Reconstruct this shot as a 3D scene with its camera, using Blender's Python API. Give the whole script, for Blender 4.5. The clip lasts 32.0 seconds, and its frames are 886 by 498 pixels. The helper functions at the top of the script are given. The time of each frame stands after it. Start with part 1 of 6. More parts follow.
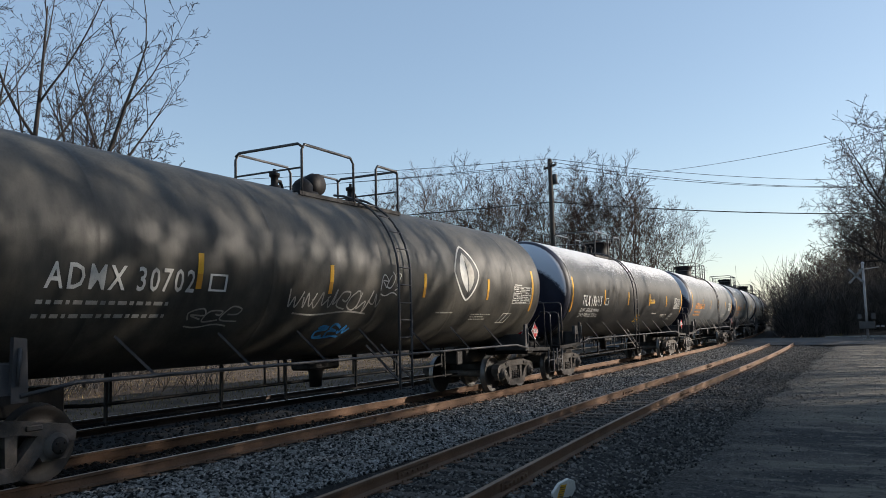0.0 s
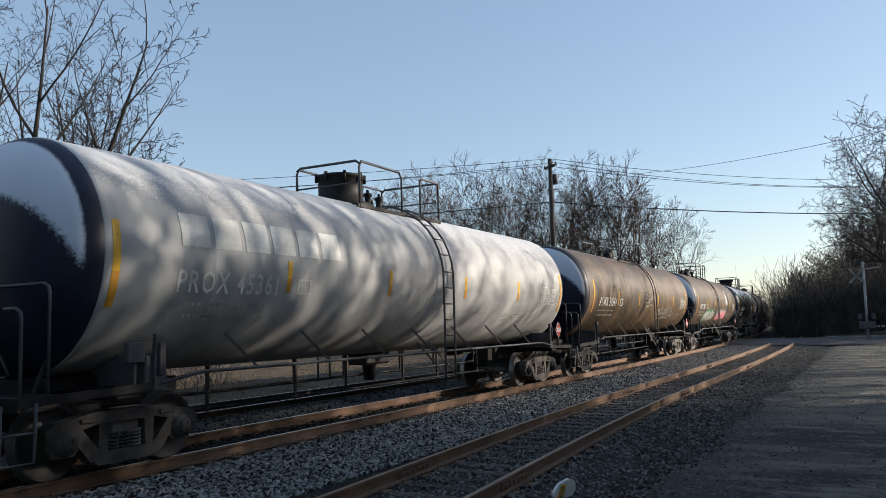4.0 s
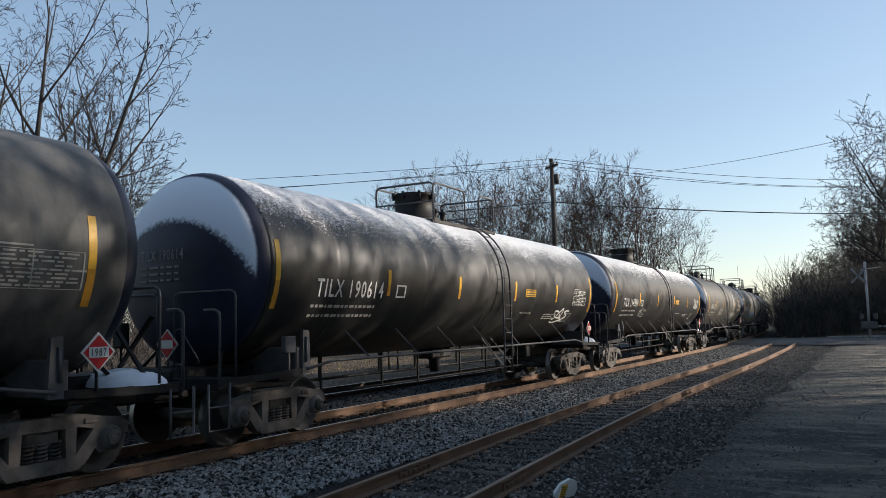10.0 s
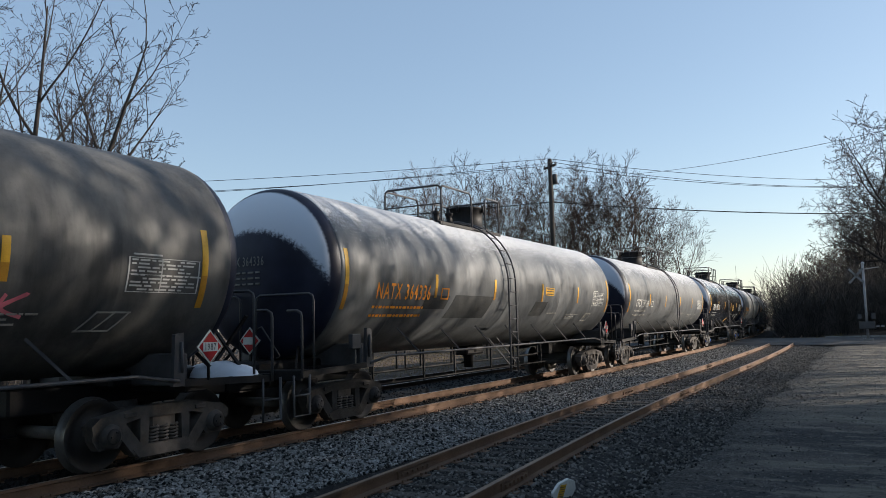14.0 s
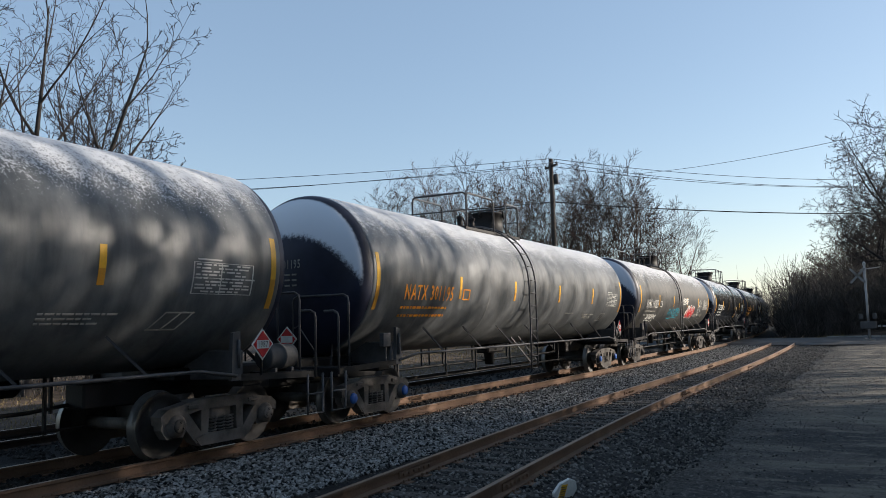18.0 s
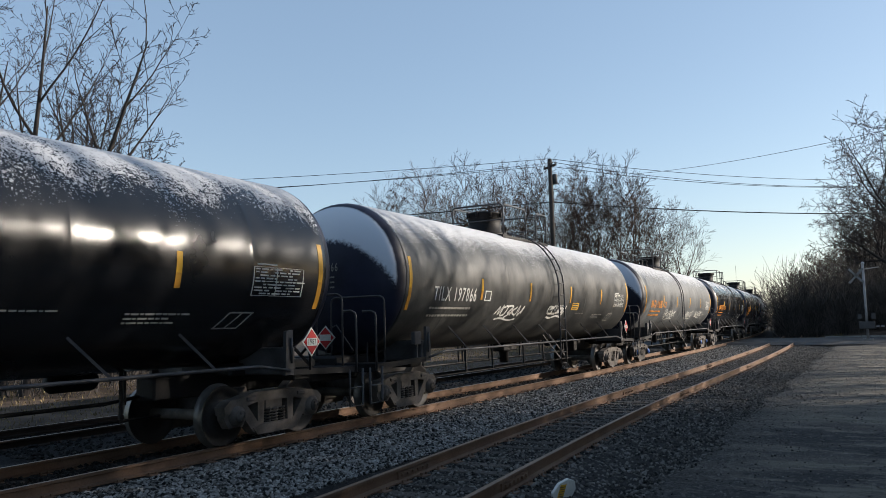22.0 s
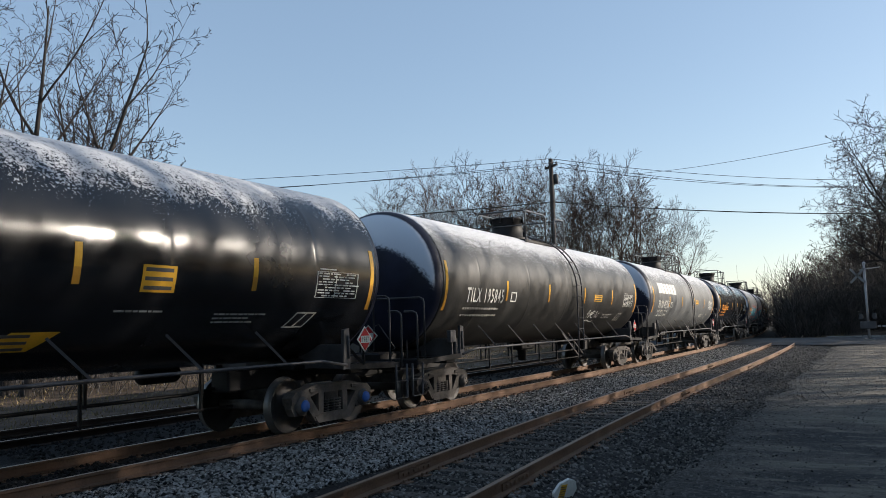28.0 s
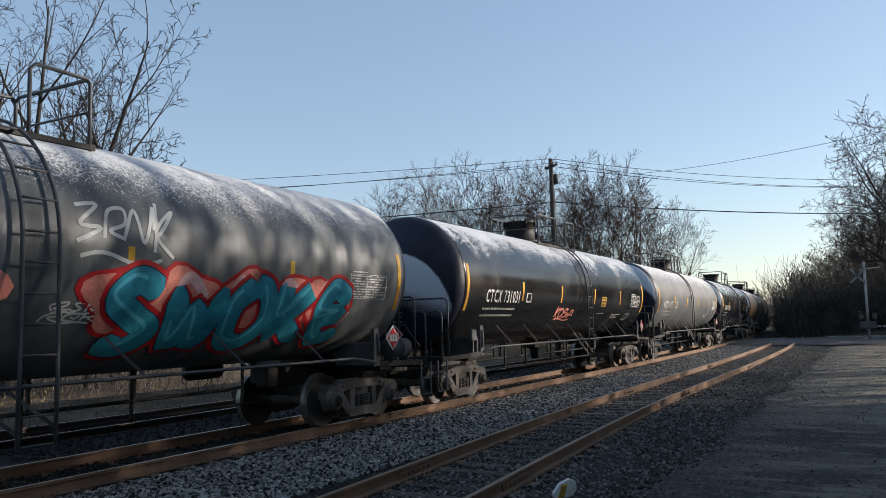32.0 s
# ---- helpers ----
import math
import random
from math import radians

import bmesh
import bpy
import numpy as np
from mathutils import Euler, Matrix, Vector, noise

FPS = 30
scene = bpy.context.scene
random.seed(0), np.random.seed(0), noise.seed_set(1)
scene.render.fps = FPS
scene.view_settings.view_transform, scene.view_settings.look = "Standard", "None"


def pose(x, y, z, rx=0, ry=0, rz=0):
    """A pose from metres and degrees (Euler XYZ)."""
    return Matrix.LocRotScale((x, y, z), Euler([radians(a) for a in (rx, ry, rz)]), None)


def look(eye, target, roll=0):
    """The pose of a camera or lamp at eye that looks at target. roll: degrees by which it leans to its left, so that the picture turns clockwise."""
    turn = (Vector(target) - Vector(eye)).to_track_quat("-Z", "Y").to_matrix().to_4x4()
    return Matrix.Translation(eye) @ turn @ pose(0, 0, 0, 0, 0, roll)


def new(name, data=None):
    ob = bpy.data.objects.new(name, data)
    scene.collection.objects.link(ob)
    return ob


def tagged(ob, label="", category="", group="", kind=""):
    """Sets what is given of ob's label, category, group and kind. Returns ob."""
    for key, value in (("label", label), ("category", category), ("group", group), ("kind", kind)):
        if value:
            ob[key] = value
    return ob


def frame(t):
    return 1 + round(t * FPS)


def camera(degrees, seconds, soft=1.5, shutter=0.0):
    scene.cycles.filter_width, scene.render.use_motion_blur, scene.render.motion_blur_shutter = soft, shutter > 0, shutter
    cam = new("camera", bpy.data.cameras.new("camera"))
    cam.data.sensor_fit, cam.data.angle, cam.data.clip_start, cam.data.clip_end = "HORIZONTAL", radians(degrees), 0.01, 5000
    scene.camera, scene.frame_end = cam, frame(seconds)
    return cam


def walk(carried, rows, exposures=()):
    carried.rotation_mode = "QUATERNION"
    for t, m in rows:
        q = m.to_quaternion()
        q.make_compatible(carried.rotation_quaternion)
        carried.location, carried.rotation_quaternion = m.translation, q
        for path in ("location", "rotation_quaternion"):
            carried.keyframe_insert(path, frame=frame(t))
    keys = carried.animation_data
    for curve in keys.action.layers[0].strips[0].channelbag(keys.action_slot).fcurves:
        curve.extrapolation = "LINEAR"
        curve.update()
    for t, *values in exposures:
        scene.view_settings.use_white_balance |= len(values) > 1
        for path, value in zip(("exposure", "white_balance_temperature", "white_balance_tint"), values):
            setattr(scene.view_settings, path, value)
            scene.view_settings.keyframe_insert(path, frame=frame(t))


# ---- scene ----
cam = camera(58.49, 32.0, soft=0.5)
EYE = (0.0, 0.0, 1.72)
AIM = look(EYE, (17.5238, 9.4434, 3.6538), roll=-1.515)
# the tripod head sways by a few hundredths of a degree as the train passes
SWAY = [(0.0, 0.0), (3.5, 0.0), (5.5, 0.08), (6.0, 0.0), (8.5, 0.0), (9.0, 0.08), (9.5, 0.12), (10.0, 0.12), (11.0, 0.07), (11.5, 0.0), (12.0, -0.04), (12.5, -0.06), (13.0, 0.0), (13.5, 0.05), (14.0, 0.0), (14.5, 0.0), (16.5, 0.06), (17.0, 0.05), (17.5, 0.0), (18.0, 0.08), (18.5, 0.11), (19.5, 0.08), (20.0, 0.01), (21.0, 0.03), (22.0, 0.0), (22.5, 0.07), (23.5, 0.1), (24.0, 0.13), (25.0, 0.08), (25.5, 0.0), (27.5, 0.08), (28.0, 0.07), (28.5, 0.0), (29.0, -0.06), (29.5, 0.08), (30.0, 0.05), (30.5, 0.0), (31.0, 0.07), (32.0, 0.07)]
walk(cam, [(t, Matrix.Translation(EYE) @ Matrix.Rotation(radians(a), 4, "Z") @ Matrix.Translation(-Vector(EYE)) @ AIM) for t, a in SWAY], exposures=[(0.0, 0.83, 6950, 12), (32.0, 0.83, 6950, 12)])

# ---------------------------------------------------------------- light
SUN_AZ, SUN_EL = radians(139.0), radians(17.0)
world = bpy.data.worlds.new("sky")
scene.world = world
world.use_nodes = True
wn = world.node_tree
sky = wn.nodes.new("ShaderNodeTexSky")
sky.sky_type = "NISHITA"
sky.sun_disc = False
sky.sun_elevation, sky.sun_rotation = SUN_EL, SUN_AZ
sky.altitude, sky.air_density, sky.dust_density, sky.ozone_density = 400, 1.0, 0.7, 1.0
# an added even blue, mixed in to flatten the sky's bright gradient
even_blue = wn.nodes.new("ShaderNodeMix")
even_blue.data_type = "RGBA"
even_blue.inputs[0].default_value = 0.45
even_blue.inputs[7].default_value = (1.27, 2.06, 3.2, 1)
wn.links.new(sky.outputs[0], even_blue.inputs[6])
wn.links.new(even_blue.outputs[2], wn.nodes["Background"].inputs[0])
wn.nodes["Background"].inputs[1].default_value = 0.125
sun_data = bpy.data.lights.new("sun", "SUN")
sun_data.energy, sun_data.angle, sun_data.color = 4.6, radians(0.5), (1.0, 0.935, 0.85)
sun = new("sun", sun_data)
TO_SUN = Vector((math.sin(SUN_AZ) * math.cos(SUN_EL), math.cos(SUN_AZ) * math.cos(SUN_EL), math.sin(SUN_EL)))
sun.matrix_world = look(TO_SUN * 300, (0, 0, 0))

# ---------------------------------------------------------------- materials
def node_mat(name):
    m = bpy.data.materials.new(name)
    m.use_nodes = True
    nt = m.node_tree
    return m, nt, nt.nodes["Principled BSDF"]


def calc(nt, op, a, b=None, c=None):
    n = nt.nodes.new("ShaderNodeMath")
    n.operation = op
    for i, v in enumerate((a, b, c)):
        if v is None:
            continue
        if isinstance(v, (int, float)):
            n.inputs[i].default_value = v
        else:
            nt.links.new(v, n.inputs[i])
    return n.outputs[0]


def ramp(nt, fac, lo, hi, a=0.0, b=1.0):
    n = nt.nodes.new("ShaderNodeMapRange")
    n.interpolation_type = "SMOOTHSTEP"
    nt.links.new(fac, n.inputs[0])
    for i, v in zip((1, 2, 3, 4), (lo, hi, a, b)):
        n.inputs[i].default_value = v
    return n.outputs[0]


def mix(nt, fac, a, b, blend="MIX"):
    n = nt.nodes.new("ShaderNodeMix")
    n.data_type = "RGBA"
    n.blend_type = blend
    if isinstance(fac, (int, float)):
        n.inputs[0].default_value = fac
    else:
        nt.links.new(fac, n.inputs[0])
    for i, v in ((6, a), (7, b)):
        if isinstance(v, tuple):
            n.inputs[i].default_value = (*v, 1)
        else:
            nt.links.new(v, n.inputs[i])
    return n.outputs[2]


def coords(nt, scale=(1, 1, 1), shift_by_random=False):
    t = nt.nodes.new("ShaderNodeTexCoord")
    m = nt.nodes.new("ShaderNodeMapping")
    m.inputs["Scale"].default_value = scale
    nt.links.new(t.outputs["Object"], m.inputs["Vector"])
    if shift_by_random:
        info = nt.nodes.new("ShaderNodeObjectInfo")
        comb = nt.nodes.new("ShaderNodeCombineXYZ")
        far = calc(nt, "MULTIPLY", info.outputs["Random"], 57.0)
        nt.links.new(far, comb.inputs[0])
        nt.links.new(far, comb.inputs[1])
        nt.links.new(comb.outputs[0], m.inputs["Location"])
    return m.outputs[0], t.outputs["Object"]


def noise_tex(nt, vec, scale, detail=6.0, rough=0.6):
    n = nt.nodes.new("ShaderNodeTexNoise")
    n.inputs["Scale"].default_value = scale
    n.inputs["Detail"].default_value = detail
    n.inputs["Roughness"].default_value = rough
    nt.links.new(vec, n.inputs["Vector"])
    return n.outputs["Fac"]


def bump(nt, bsdf, height, strength, distance):
    b = nt.nodes.new("ShaderNodeBump")
    b.inputs["Strength"].default_value = strength
    b.inputs["Distance"].default_value = distance
    nt.links.new(height, b.inputs["Height"])
    nt.links.new(b.outputs[0], bsdf.inputs["Normal"])


def plain(name, colour, rough=0.6, metal=0.0, spread=0.35, big=1.2, small=22.0, relief=0.3, dirt=None, per_object=0.0, per_island=0.0, shine=0.2):
    """A worn surface: large stains, fine grain, relief, uneven gloss."""
    m, nt, bsdf = node_mat(name)
    vec, raw = coords(nt, shift_by_random=True)
    n1, n2 = noise_tex(nt, vec, big), noise_tex(nt, vec, small, 8, 0.7)
    dark = tuple(c * (1 - spread) for c in colour)
    lite = tuple(min(1, c * (1 + spread)) for c in colour)
    col = mix(nt, ramp(nt, n1, 0.3, 0.7), dark, lite)
    col = mix(nt, calc(nt, "MULTIPLY", ramp(nt, n2, 0.45, 0.75), 0.55), col, dirt or dark)
    if per_object:
        info = nt.nodes.new("ShaderNodeObjectInfo")
        val = ramp(nt, info.outputs["Random"], 0, 1, 1 - per_object, 1 + per_object)
        hsv = nt.nodes.new("ShaderNodeHueSaturation")
        nt.links.new(col, hsv.inputs["Color"])
        nt.links.new(val, hsv.inputs["Value"])
        col = hsv.outputs[0]
    if per_island:
        geo = nt.nodes.new("ShaderNodeNewGeometry")
        val = ramp(nt, geo.outputs["Random Per Island"], 0, 1, 1 - per_island, 1 + per_island)
        hsv = nt.nodes.new("ShaderNodeHueSaturation")
        nt.links.new(col, hsv.inputs["Color"])
        nt.links.new(val, hsv.inputs["Value"])
        col = hsv.outputs[0]
    nt.links.new(col, bsdf.inputs["Base Color"])
    nt.links.new(ramp(nt, n2, 0.2, 0.8, max(0.05, rough - 0.12), min(1, rough + 0.12)), bsdf.inputs["Roughness"])
    bsdf.inputs["Metallic"].default_value = metal
    bsdf.inputs["Specular IOR Level"].default_value = shine if not metal else 0.5
    if relief:
        bump(nt, bsdf, n2, relief, 0.01)
    return m


def shell_paint(name, base, dust, dust_amount, rough, frost, patchy=0.0):
    """Tank car paint: dusty streaks, weld-line grime, and frost on the crown."""
    m, nt, bsdf = node_mat(name)
    vec, raw = coords(nt, shift_by_random=True)
    streak_vec, _ = coords(nt, (1.6, 1.6, 0.18), True)
    sep = nt.nodes.new("ShaderNodeSeparateXYZ")
    nt.links.new(raw, sep.inputs[0])
    high = calc(nt, "DIVIDE", calc(nt, "SUBTRACT", sep.outputs[2], 2.74), 1.56)
    n1 = noise_tex(nt, vec, 0.55, 5)
    n2 = noise_tex(nt, streak_vec, 1.8, 7, 0.65)
    n3 = noise_tex(nt, vec, 26.0, 6, 0.7)
    dusty = calc(nt, "MULTIPLY", ramp(nt, calc(nt, "ADD", calc(nt, "MULTIPLY", n1, 0.5), calc(nt, "MULTIPLY", n2, 0.5)), 0.34, 0.66), dust_amount)
    col = mix(nt, dusty, base, dust)
    col = mix(nt, calc(nt, "MULTIPLY", ramp(nt, n3, 0.55, 0.75), 0.25), col, tuple(c * 0.5 for c in base))
    if frost:
        shiny = rough < 0.3
        n4 = noise_tex(nt, vec, 12.0 if shiny else 19.0, 8, 0.74)
        n5 = noise_tex(nt, vec, 0.9, 4)
        edge = calc(nt, "ADD", high, calc(nt, "MULTIPLY", calc(nt, "SUBTRACT", n5, 0.5), 0.35 + patchy))
        # fine specks, sparse at the lower edge and closing up towards the crown
        speck = noise_tex(nt, vec, 34.0, 5, 0.7)
        edge = calc(nt, "ADD", edge, calc(nt, "ADD", calc(nt, "MULTIPLY", calc(nt, "SUBTRACT", n4, 0.5), 0.9), calc(nt, "MULTIPLY", calc(nt, "SUBTRACT", speck, 0.5), 1.5)))
        cover = calc(nt, "MULTIPLY", ramp(nt, edge, 0.62 if shiny else 0.54, 0.72 if shiny else 0.7), frost)
        cover = calc(nt, "MULTIPLY", cover, ramp(nt, noise_tex(nt, streak_vec, 7.0, 6, 0.7), 0.36, 0.5, 0.4, 0.9))
        col = mix(nt, cover, col, (0.58, 0.6, 0.63))
        rgh = calc(nt, "ADD", ramp(nt, n1 if shiny else n3, 0.2, 0.8, max(0.05, rough - 0.08), rough + 0.1), calc(nt, "MULTIPLY", cover, 0.4))
        height = calc(nt, "ADD", calc(nt, "MULTIPLY", n3, 0.015 if shiny else 0.2), calc(nt, "MULTIPLY", cover, 0.9))
    else:
        rgh = ramp(nt, n3, 0.2, 0.8, max(0.05, rough - 0.08), rough + 0.1)
        height = n3
    nt.links.new(col, bsdf.inputs["Base Color"])
    nt.links.new(rgh, bsdf.inputs["Roughness"])
    bsdf.inputs["Specular IOR Level"].default_value = 0.5 if rough < 0.3 else 0.3
    bump(nt, bsdf, height, 0.32 if frost else 0.16, 0.01)
    return m


def head_paint(name, base, style):
    """Dished end: dark paint with a crescent of frost, or a disc for a frosted, sky-lit shield."""
    m, nt, bsdf = node_mat(name)
    vec, raw = coords(nt, shift_by_random=True)
    sep = nt.nodes.new("ShaderNodeSeparateXYZ")
    nt.links.new(raw, sep.inputs[0])
    n3 = noise_tex(nt, vec, 16.0, 9, 0.75)
    n1 = noise_tex(nt, vec, 1.1, 4)
    col = mix(nt, ramp(nt, n1, 0.3, 0.7), base, tuple(c * 2.2 for c in base))
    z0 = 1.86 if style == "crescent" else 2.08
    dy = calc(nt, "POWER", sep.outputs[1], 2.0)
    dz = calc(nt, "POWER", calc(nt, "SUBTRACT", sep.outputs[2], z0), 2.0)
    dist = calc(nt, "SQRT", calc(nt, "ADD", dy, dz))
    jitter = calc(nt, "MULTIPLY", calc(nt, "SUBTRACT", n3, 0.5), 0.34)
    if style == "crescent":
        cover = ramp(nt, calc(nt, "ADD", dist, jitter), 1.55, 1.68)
    elif style == "disc":
        # pale disc: frost and sky light on an end shield, both put into colour
        inside = ramp(nt, calc(nt, "ADD", dist, calc(nt, "MULTIPLY", jitter, 0.3)), 1.34, 1.28)
        lean = calc(nt, "ADD", sep.outputs[2], calc(nt, "MULTIPLY", sep.outputs[1], -0.35))
        cover = calc(nt, "MULTIPLY", inside, ramp(nt, calc(nt, "ADD", lean, jitter), 2.2, 2.75))
    else:
        cover = calc(nt, "MULTIPLY", ramp(nt, calc(nt, "ADD", dist, jitter), 1.75, 2.0), 0.5)
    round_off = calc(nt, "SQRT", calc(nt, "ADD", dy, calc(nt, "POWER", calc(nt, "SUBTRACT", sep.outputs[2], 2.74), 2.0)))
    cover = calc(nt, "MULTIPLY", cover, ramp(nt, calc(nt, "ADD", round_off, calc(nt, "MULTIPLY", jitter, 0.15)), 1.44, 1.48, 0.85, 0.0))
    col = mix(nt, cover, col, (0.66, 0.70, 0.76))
    nt.links.new(col, bsdf.inputs["Base Color"])
    nt.links.new(calc(nt, "ADD", calc(nt, "MULTIPLY", cover, 0.35), 0.5), bsdf.inputs["Roughness"])
    bsdf.inputs["Specular IOR Level"].default_value = 0.25
    bump(nt, bsdf, n3, 0.2, 0.01)
    return m


PAINT = {
    "gloss": shell_paint("gloss_black_paint", (0.007, 0.008, 0.010), (0.022, 0.022, 0.023), 0.4, 0.2, 0.85, 0.6),
    "black": shell_paint("dull_black_paint", (0.011, 0.0115, 0.0115), (0.04, 0.039, 0.036), 0.6, 0.42, 1.0),
    "brown": shell_paint("dusty_brown_paint", (0.024, 0.0235, 0.021), (0.085, 0.079, 0.066), 0.8, 0.5, 0.0),
    "rust": shell_paint("rust_brown_paint", (0.036, 0.026, 0.017), (0.15, 0.095, 0.052), 0.85, 0.5, 0.0),
    "dust": shell_paint("dusty_grey_paint", (0.038, 0.038, 0.037), (0.13, 0.127, 0.12), 0.85, 0.5, 0.0),
    "slate": shell_paint("frosted_slate_paint", (0.023, 0.0245, 0.0245), (0.078, 0.078, 0.074), 0.8, 0.45, 0.9),
    "grey": shell_paint("faded_grey_paint", (0.052, 0.058, 0.062), (0.155, 0.162, 0.166), 0.85, 0.42, 0.85),
    "white": shell_paint("chalky_white_paint", (0.27, 0.27, 0.265), (0.38, 0.38, 0.37), 0.8, 0.5, 0.6),
}
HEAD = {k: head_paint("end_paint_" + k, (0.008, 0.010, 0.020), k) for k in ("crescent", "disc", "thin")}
M_IRON = plain("black_iron", (0.008, 0.008, 0.009), 0.6, 0.0, 0.5, 2.0, 30, 0.3, (0.03, 0.025, 0.021))
M_PIPE = plain("grey_black_pipe", (0.06, 0.06, 0.064), 0.45, 0.0, 0.35, 2.0, 30, 0.15, (0.08, 0.072, 0.064))
M_TRUCK = plain("rusty_cast_steel", (0.06, 0.054, 0.05), 0.65, 0.0, 0.5, 3.0, 34, 0.5, (0.10, 0.075, 0.055), per_object=0.5)
M_WHEEL = plain("wheel_steel", (0.028, 0.024, 0.022), 0.6, 0.1, 0.4, 3.0, 30, 0.3, (0.035, 0.027, 0.021))
M_TREAD = plain("bright_tread_steel", (0.14, 0.135, 0.13), 0.35, 0.6, 0.15, 6.0, 50, 0.05)
M_WHITE = plain("white_stencil_paint", (0.56, 0.56, 0.53), 0.6, 0.0, 0.2, 2.0, 40, 0.1, (0.3, 0.29, 0.27))
M_DIM = plain("faded_stencil_paint", (0.33, 0.32, 0.29), 0.6, 0.0, 0.3, 2.0, 40, 0.1, (0.16, 0.15, 0.13))
M_FAINT = plain("worn_stencil_paint", (0.2, 0.2, 0.19), 0.6, 0.0, 0.3, 2.0, 40, 0.1, (0.1, 0.1, 0.09))
M_YELLOW = plain("yellow_reflective_tape", (0.66, 0.36, 0.035), 0.4, 0.0, 0.15, 3.0, 60, 0.1, (0.45, 0.24, 0.03))
M_AMBER = plain("amber_reflective_tape", (0.48, 0.23, 0.03), 0.45, 0.0, 0.15, 3.0, 60, 0.1, (0.3, 0.14, 0.02))
M_ORANGE = plain("orange_stencil_paint", (0.75, 0.27, 0.025), 0.55, 0.0, 0.15, 3.0, 50, 0.1, (0.5, 0.2, 0.04))
M_PATCH = plain("dark_repaint", (0.045, 0.047, 0.047), 0.5, 0.0, 0.25, 2.0, 30, 0.1)
M_RED = plain("red_placard", (0.42, 0.016, 0.018), 0.5, 0.0, 0.15, 5, 60, 0.05)
M_PINK = plain("pink_spray", (0.62, 0.16, 0.2), 0.7, 0.0, 0.25, 3, 30, 0.0)
M_TEAL = plain("teal_spray", (0.02, 0.24, 0.32), 0.65, 0.0, 0.3, 3, 30, 0.0, (0.01, 0.12, 0.18))
M_GREEN = plain("green_spray", (0.04, 0.35, 0.16), 0.65, 0.0, 0.3, 3, 30, 0.0)
M_BLUE = plain("blue_spray", (0.04, 0.22, 0.5), 0.65, 0.0, 0.3, 3, 30, 0.0)
M_SKYBLUE = plain("pale_blue_spray", (0.07, 0.4, 0.5), 0.65, 0.0, 0.3, 3, 30, 0.0)
M_NAVY = plain("dark_blue_spray", (0.01, 0.03, 0.06), 0.65, 0.0, 0.3, 3, 30, 0.0)
M_BLUSH = plain("pale_pink_spray", (0.68, 0.42, 0.4), 0.7, 0.0, 0.2, 3, 30, 0.0)
M_SALMON = plain("salmon_spray", (0.62, 0.2, 0.15), 0.7, 0.0, 0.3, 3, 30, 0.0, (0.7, 0.4, 0.36))
M_RAIL = plain("rusty_rail", (0.145, 0.088, 0.058), 0.75, 0.0, 0.3, 0.9, 40, 0.4, (0.09, 0.05, 0.034))
# far-track copy of the rail, darkened in colour for the train's shadow
M_SHADERAIL = plain("shaded_rail", (0.05, 0.035, 0.028), 0.7, 0.0, 0.3, 0.9, 40, 0.3)
M_RAILTOP = plain("worn_rail_head", (0.32, 0.25, 0.2), 0.38, 0.7, 0.2, 1.2, 40, 0.1, (0.25, 0.15, 0.1))
M_RUSTTOP = plain("rusted_rail_head", (0.2, 0.13, 0.085), 0.6, 0.2, 0.2, 1.2, 40, 0.15, (0.16, 0.09, 0.055))
M_TIE = plain("weathered_tie_timber", (0.06, 0.052, 0.045), 0.85, 0.0, 0.35, 3.0, 26, 0.7, (0.035, 0.03, 0.028), per_object=0.35)
M_STONE = plain("grey_trap_rock", (0.155, 0.152, 0.145), 0.85, 0.0, 0.3, 4.0, 40, 0.4, (0.07, 0.068, 0.064), per_island=0.97)
M_DARKSTONE = plain("dirty_dark_rock", (0.10, 0.095, 0.088), 0.85, 0.0, 0.3, 4.0, 40, 0.4, (0.05, 0.047, 0.043), per_island=0.85)
# near-black: the train's shade, with some grime, put into stone and bed colour
M_SHADESTONE = plain("shaded_grimy_rock", (0.016, 0.015, 0.014), 0.8, 0.0, 0.3, 4.0, 40, 0.4, (0.02, 0.018, 0.016), per_island=0.6)
M_SHADEBED = plain("shaded_grimy_bed", (0.009, 0.0085, 0.008), 0.9, 0.0, 0.4, 2.2, 24, 1.0, (0.01, 0.01, 0.01))
M_BED = plain("ballast_bed", (0.012, 0.011, 0.011), 0.9, 0.0, 0.4, 2.2, 24, 1.0, (0.03, 0.03, 0.03))


